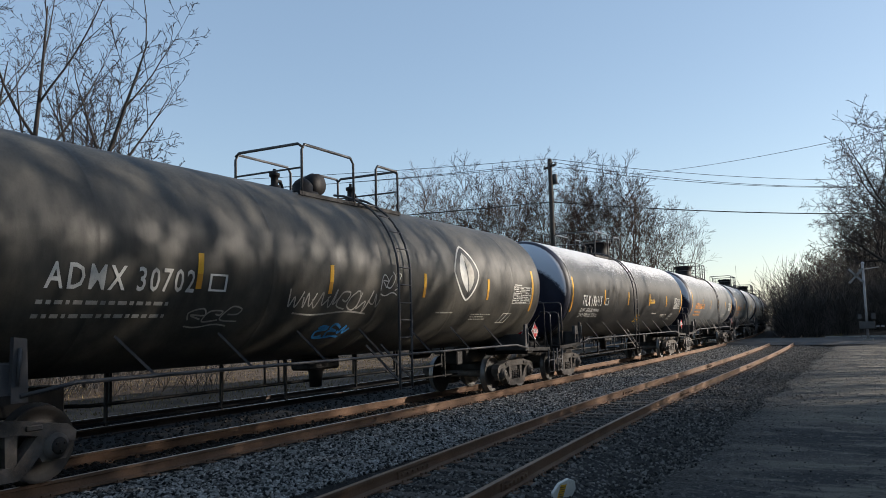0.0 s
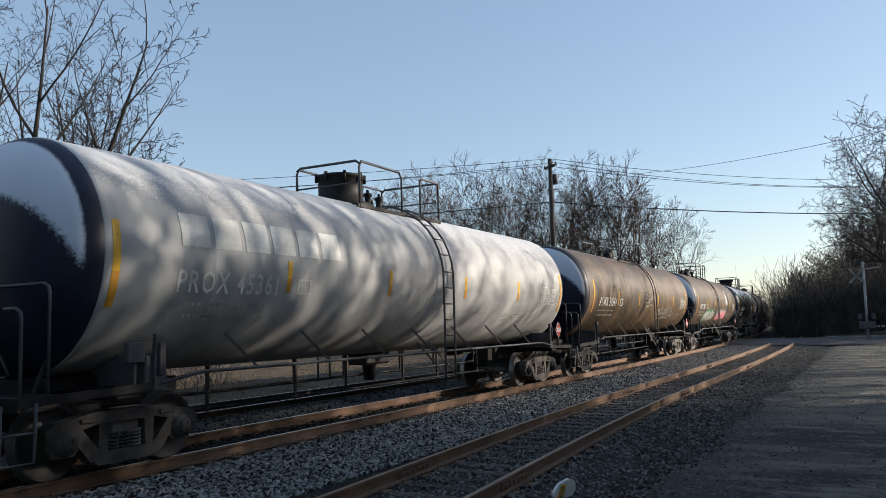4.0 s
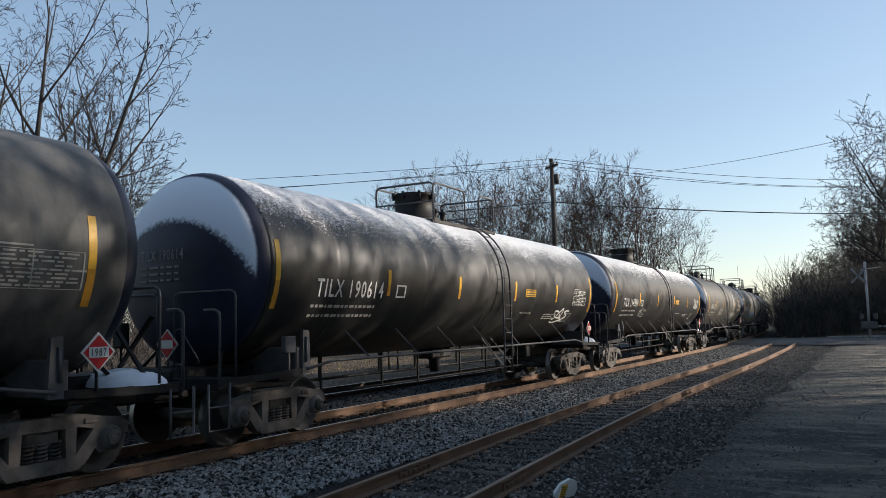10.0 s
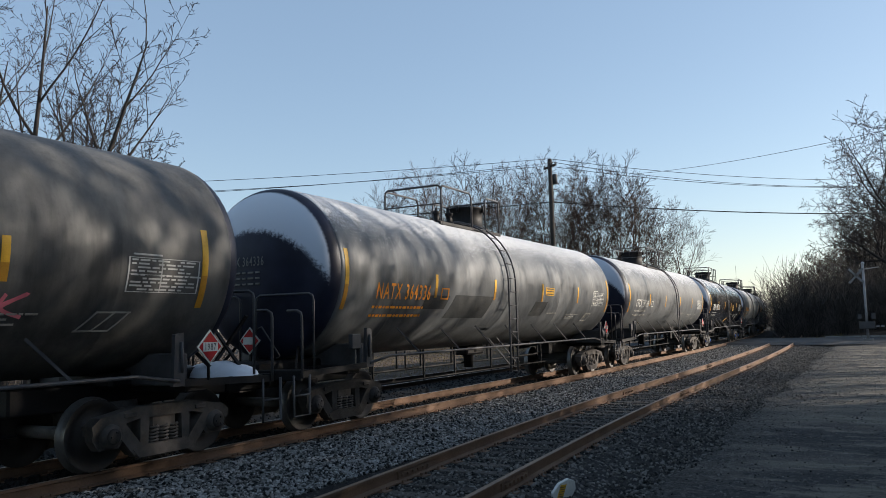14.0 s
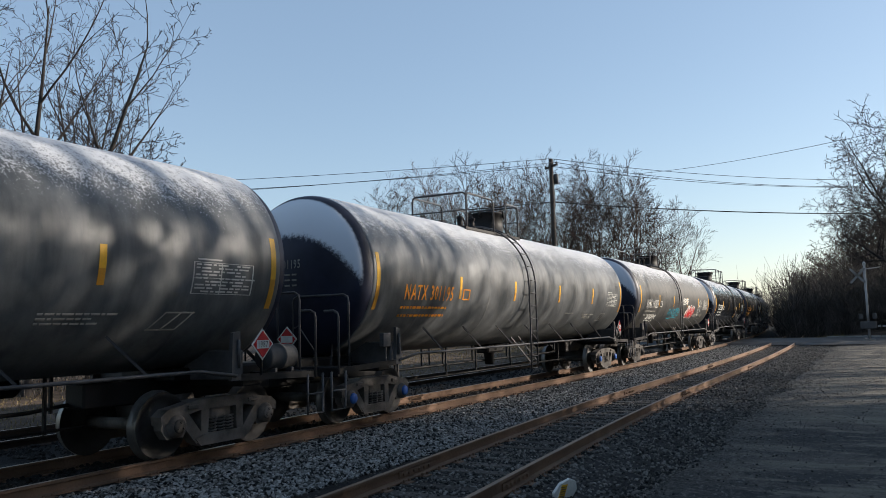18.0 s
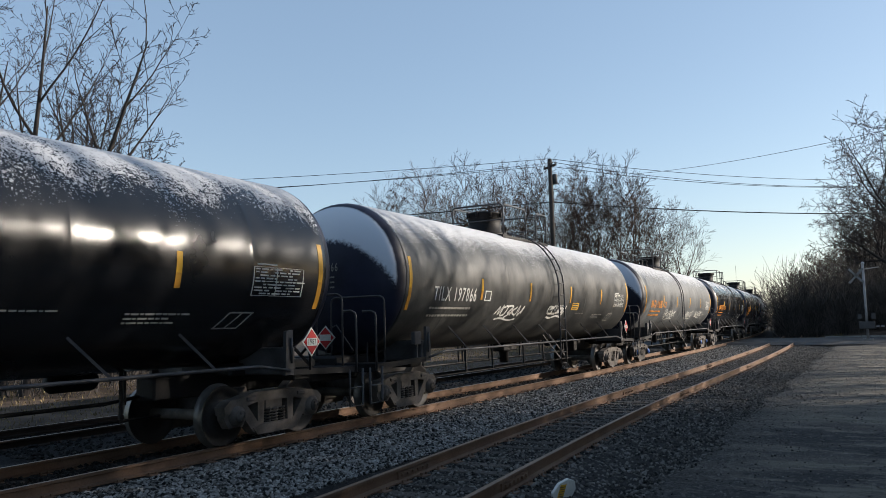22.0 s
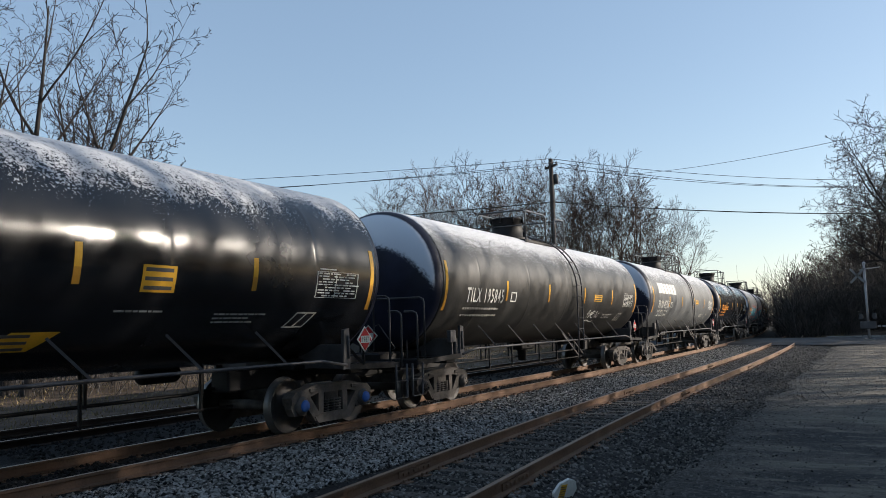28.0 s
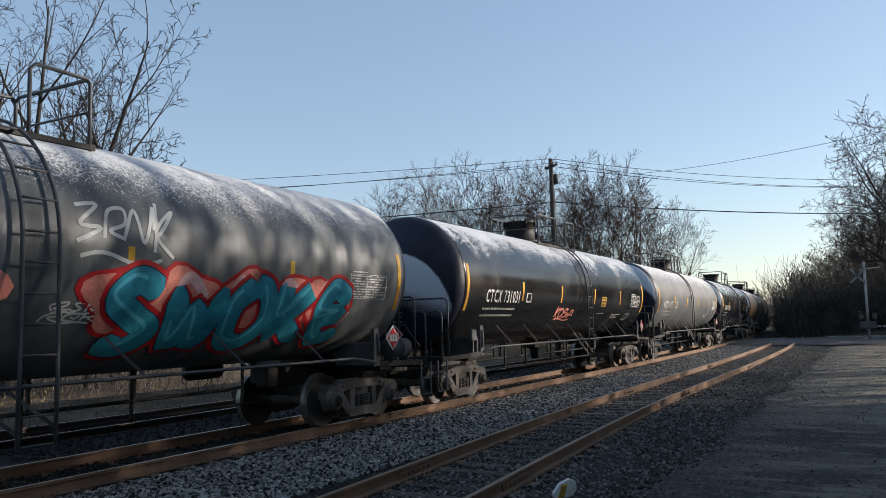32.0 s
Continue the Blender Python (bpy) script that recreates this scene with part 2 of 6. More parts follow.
def lot_surface():
    """Old asphalt with sand and grit swept over it; its streaks also paint sun and trunk shade."""
    m, nt, bsdf = node_mat("worn_asphalt")
    vec, raw = coords(nt)
    swept, _ = coords(nt, (1.1, 0.3, 1.0))
    broad, _ = coords(nt, (0.30, 0.14, 1.0))
    fine = noise_tex(nt, vec, 46, 8, 0.78)
    grit = noise_tex(nt, vec, 11, 6, 0.75)
    warp = noise_tex(nt, vec, 0.8, 5, 0.6)
    lit_streak = calc(nt, "ADD", calc(nt, "MULTIPLY", noise_tex(nt, swept, 1.3, 12, 0.72), 0.6), calc(nt, "MULTIPLY", warp, 0.4))
    wide = noise_tex(nt, broad, 1.0, 8, 0.68)
    sep = nt.nodes.new("ShaderNodeSeparateXYZ")
    nt.links.new(raw, sep.inputs[0])
    # paler middle of the lot: sunlight past the trees, painted as extra sand
    lit_wash = calc(nt, "MULTIPLY", ramp(nt, sep.outputs[0], 12.5, 18.0), ramp(nt, sep.outputs[0], 46.0, 28.0))
    sand = calc(nt, "ADD", calc(nt, "MULTIPLY", lit_wash, 0.05), wide)
    col = mix(nt, ramp(nt, sand, 0.46, 0.66), (0.028, 0.029, 0.031), (0.13, 0.116, 0.094))
    # streak colours: pale for sunlit bands and sand, dark for trunk shadows
    col = mix(nt, calc(nt, "MULTIPLY", ramp(nt, lit_streak, 0.49, 0.57), 0.85), col, (0.21, 0.187, 0.15))
    col = mix(nt, calc(nt, "MULTIPLY", ramp(nt, lit_streak, 0.47, 0.40), 0.6), col, (0.018, 0.018, 0.019))
    col = mix(nt, calc(nt, "MULTIPLY", ramp(nt, grit, 0.53, 0.66), 0.6), col, (0.26, 0.24, 0.20))
    # dark gravel spilt over the edge by the track
    spill = ramp(nt, calc(nt, "ADD", sep.outputs[1], calc(nt, "MULTIPLY", calc(nt, "SUBTRACT", warp, 0.5), 3.5)), 0.8, 3.2)
    gravel = mix(nt, ramp(nt, grit, 0.45, 0.6), (0.022, 0.021, 0.02), (0.10, 0.095, 0.085))
    col = mix(nt, spill, col, gravel)
    col = mix(nt, calc(nt, "MULTIPLY", ramp(nt, fine, 0.50, 0.62), 0.65), col, (0.014, 0.014, 0.014))
    nt.links.new(col, bsdf.inputs["Base Color"])
    bsdf.inputs["Roughness"].default_value = 0.85
    bsdf.inputs["Specular IOR Level"].default_value = 0.25
    bump(nt, bsdf, calc(nt, "ADD", fine, calc(nt, "MULTIPLY", grit, 1.5)), 1.0, 0.03)
    return m


M_LOT = lot_surface()
M_ROAD = plain("road_asphalt", (0.055, 0.055, 0.056), 0.8, 0.0, 0.25, 0.8, 30, 0.4, (0.06, 0.06, 0.06))
M_FIELD = plain("dry_grass_ground", (0.07, 0.048, 0.034), 0.95, 0.0, 0.6, 0.9, 7, 1.0, (0.03, 0.024, 0.018))
M_GRASS = plain("dry_grass", (0.15, 0.115, 0.058), 0.9, 0.0, 0.3, 1.0, 12, 0.0, per_island=0.45)
M_BARK = plain("grey_brown_bark", (0.028, 0.025, 0.024), 0.9, 0.0, 0.3, 1.5, 18, 0.6, (0.05, 0.042, 0.036))
M_TWIG = plain("twig_bark", (0.026, 0.021, 0.020), 0.9, 0.0, 0.3, 1.5, 18, 0.0, per_object=0.25)
# brown bark of far and bank trees, lightened in colour for sun and distance
M_LITBARK = plain("sunlit_brown_bark", (0.046, 0.028, 0.021), 0.9, 0.0, 0.3, 1.5, 18, 0.0, (0.028, 0.022, 0.02), per_object=0.3)
M_BRUSH = plain("dead_brush", (0.085, 0.076, 0.07), 0.95, 0.0, 0.4, 0.6, 9, 0.0, (0.03, 0.027, 0.026), per_island=0.5)
M_POLE = plain("weathered_pole_timber", (0.05, 0.042, 0.037), 0.9, 0.0, 0.3, 1.0, 22, 0.5)
M_WIRE = plain("black_cable", (0.02, 0.02, 0.022), 0.6, 0.0, 0.1, 1, 10, 0.0)
M_GALV = plain("galvanised_steel", (0.24, 0.24, 0.245), 0.5, 0.3, 0.15, 2.0, 30, 0.1)
M_BUCK = plain("weathered_white_sign", (0.16, 0.165, 0.17), 0.6, 0.0, 0.2, 2.0, 30, 0.1)
M_CONC = plain("pale_concrete", (0.22, 0.215, 0.2), 0.85, 0.0, 0.2, 1.0, 20, 0.3)
M_GRIME = plain("dark_gate_box", (0.07, 0.07, 0.072), 0.6, 0.0, 0.2, 2, 20, 0.1)
M_SNOW = plain("old_snow", (0.72, 0.75, 0.8), 0.7, 0.0, 0.08, 3, 30, 0.4)
M_HUB = plain("blue_bearing_cap", (0.03, 0.10, 0.32), 0.5, 0.0, 0.2, 5, 40, 0.1)


# ---------------------------------------------------------------- mesh building
class Geo:
    """Vertices, faces and material slots gathered for one mesh."""

    def __init__(self):
        self.v, self.f, self.m, self.s = [], [], [], []

    def put(self, verts, faces, slot=0, smooth=False):
        o = len(self.v)
        self.v += [tuple(p) for p in verts]
        for f in faces:
            self.f.append(tuple(i + o for i in f))
            self.m.append(slot)
            self.s.append(smooth)

    def box(self, x0, x1, y0, y1, z0, z1, b=0.0, slot=0):
        if b <= 0:
            vs = [(x, y, z) for z in (z0, z1) for y in (y0, y1) for x in (x0, x1)]
            self.put(vs, [(0, 2, 3, 1), (4, 5, 7, 6), (0, 1, 5, 4), (2, 6, 7, 3), (0, 4, 6, 2), (1, 3, 7, 5)], slot)
            return
        c = ((x0 + x1) / 2, (y0 + y1) / 2, (z0 + z1) / 2)
        h = ((x1 - x0) / 2, (y1 - y0) / 2, (z1 - z0) / 2)
        vs, at = [], {}
        for sx in (-1, 1):
            for sy in (-1, 1):
                for sz in (-1, 1):
                    for k in range(3):
                        p = [s * (hh - (b if i != k else 0)) for i, (s, hh) in enumerate(zip((sx, sy, sz), h))]
                        at[(sx, sy, sz, k)] = len(vs)
                        vs.append(tuple(p[i] + c[i] for i in range(3)))
        fs = []
        for k in range(3):
            i, j = [a for a in range(3) if a != k]
            for s in (-1, 1):
                ring = []
                for a, d in ((-1, -1), (1, -1), (1, 1), (-1, 1)):
                    key = [0, 0, 0]
                    key[k], key[i], key[j] = s, a, d
                    ring.append(at[(*key, k)])
                fs.append(tuple(ring if (s > 0) == (k != 1) else ring[::-1]))
            for a in (-1, 1):
                for d in (-1, 1):
                    k0, k1 = [0, 0, 0], [0, 0, 0]
                    k0[i] = k1[i] = a
                    k0[j] = k1[j] = d
                    k0[k], k1[k] = -1, 1
                    fs.append((at[(*k0, i)], at[(*k1, i)], at[(*k1, j)], at[(*k0, j)]))
        for sx in (-1, 1):
            for sy in (-1, 1):
                for sz in (-1, 1):
                    fs.append((at[(sx, sy, sz, 0)], at[(sx, sy, sz, 1)], at[(sx, sy, sz, 2)]))
        self.put(vs, fs, slot)

    def tube(self, pts, r, n=8, slot=0, caps=True, radii=None):
        pts = [Vector(p) for p in pts]
        rings, side = [], None
        for i, p in enumerate(pts):
            d = (pts[min(i + 1, len(pts) - 1)] - pts[max(i - 1, 0)]).normalized()
            if side is None:
                side = d.orthogonal().normalized()
            side = (side - d * side.dot(d)).normalized()
            up = d.cross(side)
            rr = radii[i] if radii else r
            rings.append([p + (side * math.cos(a) + up * math.sin(a)) * rr for a in [2 * math.pi * k / n for k in range(n)]])
        vs = [q for ring in rings for q in ring]
        fs = [(i * n + k, i * n + (k + 1) % n, (i + 1) * n + (k + 1) % n, (i + 1) * n + k) for i in range(len(pts) - 1) for k in range(n)]
        self.put(vs, fs, slot, True)
        if caps:
            o = len(self.v) - len(vs)
            for ring in (range(n - 1, -1, -1), range((len(pts) - 1) * n, len(pts) * n)):
                self.f.append(tuple(o + k for k in ring))
                self.m.append(slot)
                self.s.append(False)

    def beam(self, p0, p1, w, h, slot=0, up=(0, 0, 1)):
        p0, p1 = Vector(p0), Vector(p1)
        d = (p1 - p0).normalized()
        side = d.cross(Vector(up))
        side = side.normalized() if side.length > 1e-4 else Vector((0, 1, 0))
        top = side.cross(d)
        vs = [p + side * a * w / 2 + top * b * h / 2 for p in (p0, p1) for a, b in ((-1, -1), (1, -1), (1, 1), (-1, 1))]
        self.put(vs, [(0, 1, 2, 3), (7, 6, 5, 4), (0, 4, 5, 1), (1, 5, 6, 2), (2, 6, 7, 3), (3, 7, 4, 0)], slot)

    def lathe(self, profile, centre, axis="x", n=32, slot=0, smooth=True):
        """profile: (along, radius) pairs."""
        c = Vector(centre)
        rows = []
        for a, r in profile:
            row = []
            for k in range(n):
                t = 2 * math.pi * k / n
                u, w = r * math.cos(t), r * math.sin(t)
                row.append(c + Vector({"x": (a, u, w), "y": (u, a, w), "z": (u, w, a)}[axis]))
            rows.append(row)
        vs = [q for row in rows for q in row]
        fs = [(i * n + k, i * n + (k + 1) % n, (i + 1) * n + (k + 1) % n, (i + 1) * n + k) for i in range(len(rows) - 1) for k in range(n)]
        self.put(vs, fs, slot, smooth)

    def prism(self, poly, y0, y1, slot=0):
        """A polygon in x and z, pushed from y0 to y1."""
        n = len(poly)
        vs = [(x, y0, z) for x, z in poly] + [(x, y1, z) for x, z in poly]
        self.put(vs, [tuple(range(n)), tuple(range(2 * n - 1, n - 1, -1))] + [(i, i + n, (i + 1) % n + n, (i + 1) % n) for i in range(n)], slot)

    def mesh(self, name, *mats):
        me = bpy.data.meshes.new(name)
        me.from_pydata(self.v, [], self.f)
        for m in mats:
            me.materials.append(m)
        me.polygons.foreach_set("material_index", self.m)
        me.polygons.foreach_set("use_smooth", self.s)
        bm = bmesh.new()
        bm.from_mesh(me)
        bmesh.ops.recalc_face_normals(bm, faces=bm.faces)
        bm.to_mesh(me)
        bm.free()
        me.update()
        return me


def part(name, me, parent, at=None, label=""):
    ob = new(name, me)
    ob.parent = parent
    if at is not None:
        ob.matrix_local = at
    return tagged(ob, label) if label else ob


def thing(name, me, label, category, group="", kind="", at=None):
    ob = new(name, me)
    if at is not None:
        ob.matrix_basis = at
    return tagged(ob, label, category, group, kind)


# ---------------------------------------------------------------- the line of the tracks
TRACK_Y, BEND_AT, BEND = 9.55, 28.0, 0.00116
RAIL_H = 0.17


def track(s, off=0.0, z=0.0):
    """Place and heading of the main line, s metres along it, off metres to its far side."""
    e = max(s - BEND_AT, 0.0)
    th = BEND * e
    x = min(s, BEND_AT) + math.sin(th) / BEND
    y = TRACK_Y + (1 - math.cos(th)) / BEND
    return Vector((x - math.sin(th) * off, y + math.cos(th) * off, z)), th


def siding_off(s):
    """The near track swings towards the lot close to the viewer."""
    k = max(0.0, (20.0 - s) / 12.5)
    return -4.42 - 0.52 * k ** 1.6


def line_points(off, z, s0, s1, step):
    n = int((s1 - s0) / step)
    out = []
    for i in range(n + 1):
        s = s0 + (s1 - s0) * i / n
        o = off(s) if callable(off) else off
        out.append(track(s, o, z)[0])
    return out


def sweep(points, section, slots, mats, name):
    """A section of (side, height) pairs drawn along points."""
    g = Geo()
    n = len(section)
    vs = []
    for i, p in enumerate(points):
        d = (points[min(i + 1, len(points) - 1)] - points[max(i - 1, 0)]).normalized()
        side = Vector((-d.y, d.x, 0))
        for a, b in section:
            vs.append(p + side * a + Vector((0, 0, b)))
    o = 0
    g.v = [tuple(v) for v in vs]
    for i in range(len(points) - 1):
        for k in range(n):
            g.f.append((i * n + k, i * n + (k + 1) % n, (i + 1) * n + (k + 1) % n, (i + 1) * n + k))
            g.m.append(slots[k])
            g.s.append(False)
    g.f.append(tuple(range(n)))
    g.m.append(slots[0])
    g.s.append(False)
    return g.mesh(name, *mats)


# ---------------------------------------------------------------- ground and tracks
def grid_sheet(name, xs, ys, height, mat):
    g = Geo()
    nx, ny = len(xs), len(ys)
    g.v = [(x, y, height(x, y)) for y in ys for x in xs]
    for j in range(ny - 1):
        for i in range(nx - 1):
            g.f.append((j * nx + i, j * nx + i + 1, (j + 1) * nx + i + 1, (j + 1) * nx + i))
            g.m.append(0)
            g.s.append(True)
    return g.mesh(name, mat)


def along(x):
    """How far the main line stands to the side at x."""
    e = max(x - BEND_AT, 0.0)
    return TRACK_Y + (1 / BEND - math.sqrt(max(0.0, 1 / BEND ** 2 - min(e, 800) ** 2)))


def lie(x, y):
    base = -0.42 + 0.06 * noise.noise(Vector((x * 0.15, y * 0.15, 0)))
    d = y - along(x)
    if d > 6.2:
        base += 0.25 * min(1.0, (d - 6.2) / 4)
    if x > 76 and -60 < y and d < -6:
        base += min(1.0, (x - 76) / 14) * 2.4 * min(1.0, (-6 - d) / 8)
    return base


axis_x = [-2500, -900, -300, -120] + [-60 + 4 * i for i in range(66)] + [220, 260, 320, 420, 560, 760, 1100, 1700, 2600]
axis_y = [-2500, -900, -300, -140, -90] + [-64 + 4 * i for i in range(40)] + [110, 140, 180, 240, 320, 420, 600, 900, 1500, 2500]
ground = thing("ground", grid_sheet("ground", axis_x, axis_y, lie, M_FIELD), "dry winter grass and bare earth round the railway", "ground", kind="structure")


def bed_mesh():
    g = Geo()
    sec = [(-8.2, -0.46), (-6.9, -0.30), (-5.62, -0.236), (-5.35, -0.262), (-3.5, -0.262), (-3.22, -0.236), (-2.6, -0.235), (-1.9, -0.20), (-1.5, -0.18), (-0.95, -0.18), (1.5, -0.18), (1.9, -0.2), (2.7, -0.28), (3.1, -0.2), (5.9, -0.2), (7.4, -0.5)]
    ss = [-40 + 2.0 * i for i in range(60)] + [80 + 10 * i for i in range(70)]
    n = len(sec)
    for s in ss:
        for a, b in sec:
            p = track(s, a + (siding_off(s) + 4.42 if -6.5 < a < -3.0 else 0), b)[0]
            g.v.append((p.x, p.y, b + (0.02 * noise.noise(p * 1.7) if abs(a) < 7 else 0)))
    for i in range(len(ss) - 1):
        for k in range(n - 1):
            g.f.append((i * n + k, (i + 1) * n + k, (i + 1) * n + k + 1, i * n + k + 1))
            # slot 1: bed coloured darker for the shade under and beyond the train
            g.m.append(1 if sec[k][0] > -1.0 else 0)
            g.s.append(True)
    return g.mesh("ballast_bed", M_BED, M_SHADEBED)


bed = thing("ballast_bed", bed_mesh(), "dark crushed-stone bed under three railway tracks", "ballast", kind="structure")


def lot_mesh():
    g = Geo()
    nx, ny = 75, 40
    for j in range(ny):
        for i in range(nx):
            x = -30 + i * 1.2
            top = 2.62 + 0.7 * noise.noise(Vector((x * 0.35, 0, 9)))
            y = top - (j / (ny - 1)) ** 1.3 * 44
            z = -0.262 + 0.014 * noise.noise(Vector((x * 0.45, y * 0.45, 3)))
            if j == 0:
                z -= 0.09
            g.v.append((x, y, z))
    for j in range(ny - 1):
        for i in range(nx - 1):
            g.f.append((j * nx + i, j * nx + i + 1, (j + 1) * nx + i + 1, (j + 1) * nx + i))
            g.m.append(0)
            g.s.append(True)
    return g.mesh("parking_lot", M_LOT)


lot = thing("parking_lot", lot_mesh(), "worn dark asphalt lot beside the tracks", "parking lot", kind="structure")


def road_mesh():
    g = Geo()
    for j in range(90):
        y = -50 + j * 1.5
        for x in (59.0, 60.0, 66.0, 72.0, 73.0):
            z = -0.035 if x not in (59.0, 73.0) else -0.2
            if y < 1.0:
                z -= min(0.2, (1.0 - y) * 0.03)
            if y > 17:
                z -= min(0.3, (y - 17) * 0.03)
            g.v.append((x + 0.03 * (y - 9), y, z))
    for j in range(89):
        for k in range(4):
            g.f.append((j * 5 + k, j * 5 + k + 1, (j + 1) * 5 + k + 1, (j + 1) * 5 + k))
            g.m.append(0)
            g.s.append(False)
    return g.mesh("road", M_ROAD)


road = thing("road", road_mesh(), "grey asphalt road crossing the tracks on the level", "road", kind="structure")
g = Geo()
for j in range(22):
    y0 = -26 + j * 1.35
    g.box(73.6 + 0.03 * y0, 73.85 + 0.03 * y0, y0, y0 + 1.3, -0.3, 0.03, 0.02)
kerb = thing("kerb", g.mesh("kerb", M_CONC), "pale concrete kerb along the crossing road", "kerb", kind="structure")

RAIL_SEC = [(-0.075, -0.17), (0.075, -0.17), (0.075, -0.155), (0.012, -0.135), (0.012, -0.045), (0.037, -0.035), (0.037, -0.004), (0.030, 0.0), (-0.030, 0.0), (-0.037, -0.004), (-0.037, -0.035), (-0.012, -0.045), (-0.012, -0.135), (-0.075, -0.155)]
RAIL_SLOT = [0, 0, 0, 0, 0, 0, 0, 1, 0, 0, 0, 0, 0, 0]


def rail(off, z, s0, s1, label, side=None, top=None):
    pts = line_points(off, z, s0, min(s1, 120), 1.5)
    if s1 > 120:
        pts += line_points(off, z, 126, s1, 6)
    return thing("rail", sweep(pts, RAIL_SEC, RAIL_SLOT, (side or M_RAIL, top or M_RAILTOP), "rail"), label, "rail", "rails", "structure")


JOINT = []


def once_joint():
    """Two bars clamped to the web, with six nuts."""
    if not JOINT:
        g = Geo()
        for sy in (-1, 1):
            g.prism([(-0.46, -0.135), (0.46, -0.135), (0.46, -0.05), (-0.46, -0.05)], sy * 0.013, sy * 0.034)
            for k in range(6):
                x = -0.36 + 0.144 * k
                g.box(x - 0.02, x + 0.02, min(sy * 0.034, sy * 0.058), max(sy * 0.034, sy * 0.058), -0.112, -0.072, 0.004)
        JOINT.append(g.mesh("joint_bar", M_RAIL))
    return JOINT[0]


HALF = 0.7545
for o in (-HALF, HALF):
    rail(o, 0.0, -36, 770, "rusty steel rail of the running line, worn bright on top")
    near_rail = rail(lambda s, o=o: siding_off(s) + o, -0.06, -20, 200, "rust-brown steel rail of the unused siding, bolted joints", None, M_RUSTTOP)
    for s in [(9.15 if o > 0 else 8.95) + 11.9 * k for k in range(-1, 5)]:
        near, far_end = track(s - 0.46, siding_off(s - 0.46) + o)[0], track(s + 0.46, siding_off(s + 0.46) + o)[0]
        d = (far_end - near).normalized()
        joint = Matrix.Translation((near + far_end) / 2 + Vector((0, 0, -0.06))) @ Matrix.Rotation(math.atan2(d.y, d.x), 4, "Z")
        part("joint_bar", once_joint(), near_rail, joint, "rusty bolted joint bar")
    rail(4.4 + o, -0.04, -36, 500, "steel rail of the far track, coloured dark for the train's shade", M_SHADERAIL)

# ties: pieces of each track, the siding's nearest ones apart
tie_g = Geo()
tie_g.box(-0.11, 0.11, -1.28, 1.28, -0.17, 0.0, 0.012)
tie_me = tie_g.mesh("tie", M_TIE)
plate_g = Geo()
plate_g.box(-0.09, 0.09, -0.17, 0.17, 0.0, 0.016, 0.004)
for sx in (-0.06, 0.06):
    for sy in (-0.11, 0.11):
        plate_g.box(sx - 0.014, sx + 0.014, sy - 0.014, sy + 0.014, 0.0, 0.05, 0.004)
plate_me = plate_g.mesh("tie_plate", M_RAIL)
track_rnd = random.Random(5)


def lay_ties(name, label, off, z, s0, s1, step, plates):
    base = thing(name, None, label, "railway track", "tracks", "structure")
    s = s0
    while s < s1:
        o = off(s) if callable(off) else off
        p, th = track(s, o)
        yaw = th + radians(track_rnd.uniform(-1.5, 1.5))
        m = Matrix.Translation((p.x, p.y, z - RAIL_H - 0.012 + track_rnd.uniform(-0.008, 0.006))) @ Matrix.Rotation(yaw, 4, "Z")
        t = part("tie", tie_me, base, m)
        if plates:
            for sgn in (-HALF, HALF):
                part("tie_plate", plate_me, t, Matrix.Translation((0, sgn, -0.002)), "rusty tie plate with spikes")
        s += step


lay_ties("siding_ties", "weathered timber ties of the unused siding, half sunk in stone", siding_off, -0.06, -4, 62, 0.53, True)
lay_ties("main_line_ties", "weathered timber ties of the running line", 0.0, 0.0, 4, 46, 0.53, True)
lay_ties("far_track_ties", "dark timber ties of the far track", 4.4, -0.04, 6, 46, 0.6, False)


def stones(name, count, seed, s0, s1, o0, o1, z, small, big, power=1.6, mat=None, fade=1.0):
    """Loose crushed stone, denser towards the near end."""
    rs = np.random.RandomState(seed)
    base_v = np.array([(1, 0, -.35), (-.5, .87, -.35), (-.5, -.87, -.35), (.55, .9, .35), (-1.0, .1, .4), (.5, -.85, .45), (0, 0, .85)])
    base_f = np.array([(0, 3, 1), (1, 3, 4), (1, 4, 2), (2, 4, 5), (2, 5, 0), (0, 5, 3), (3, 6, 4), (4, 6, 5), (5, 6, 3)])
    s = s0 + (s1 - s0) * rs.rand(count) ** power
    o = o0 + (o1 - o0) * rs.rand(count) ** fade
    size = small + (big - small) * rs.rand(count) ** 1.8
    verts = np.zeros((count, 7, 3))
    for i in range(count):
        off = o[i]
        p, th = track(float(s[i]), float(off))
        a = rs.rand() * 6.283
        c, sn = math.cos(a), math.sin(a)
        v = base_v * (size[i] * (0.7 + 0.6 * rs.rand(7, 1))) * np.array([1, 0.8, 0.95])
        x, y = v[:, 0] * c - v[:, 1] * sn, v[:, 0] * sn + v[:, 1] * c
        zz = z(float(off), float(s[i])) if callable(z) else z
        verts[i] = np.stack([x + p.x, y + p.y, v[:, 2] + zz + size[i] * 0.4], 1)
    faces = (base_f[None] + 7 * np.arange(count)[:, None, None]).reshape(-1, 3)
    me = bpy.data.meshes.new(name)
    me.from_pydata(verts.reshape(-1, 3).tolist(), [], faces.tolist())
    me.materials.append(mat or M_STONE)
    return thing(name, me, "loose grey crushed stone between the rails", "ballast", kind="stuff")


def between(o, s):
    return -0.19 - 0.04 * min(1.0, max(0.0, (-1.5 - o) / 1.1))


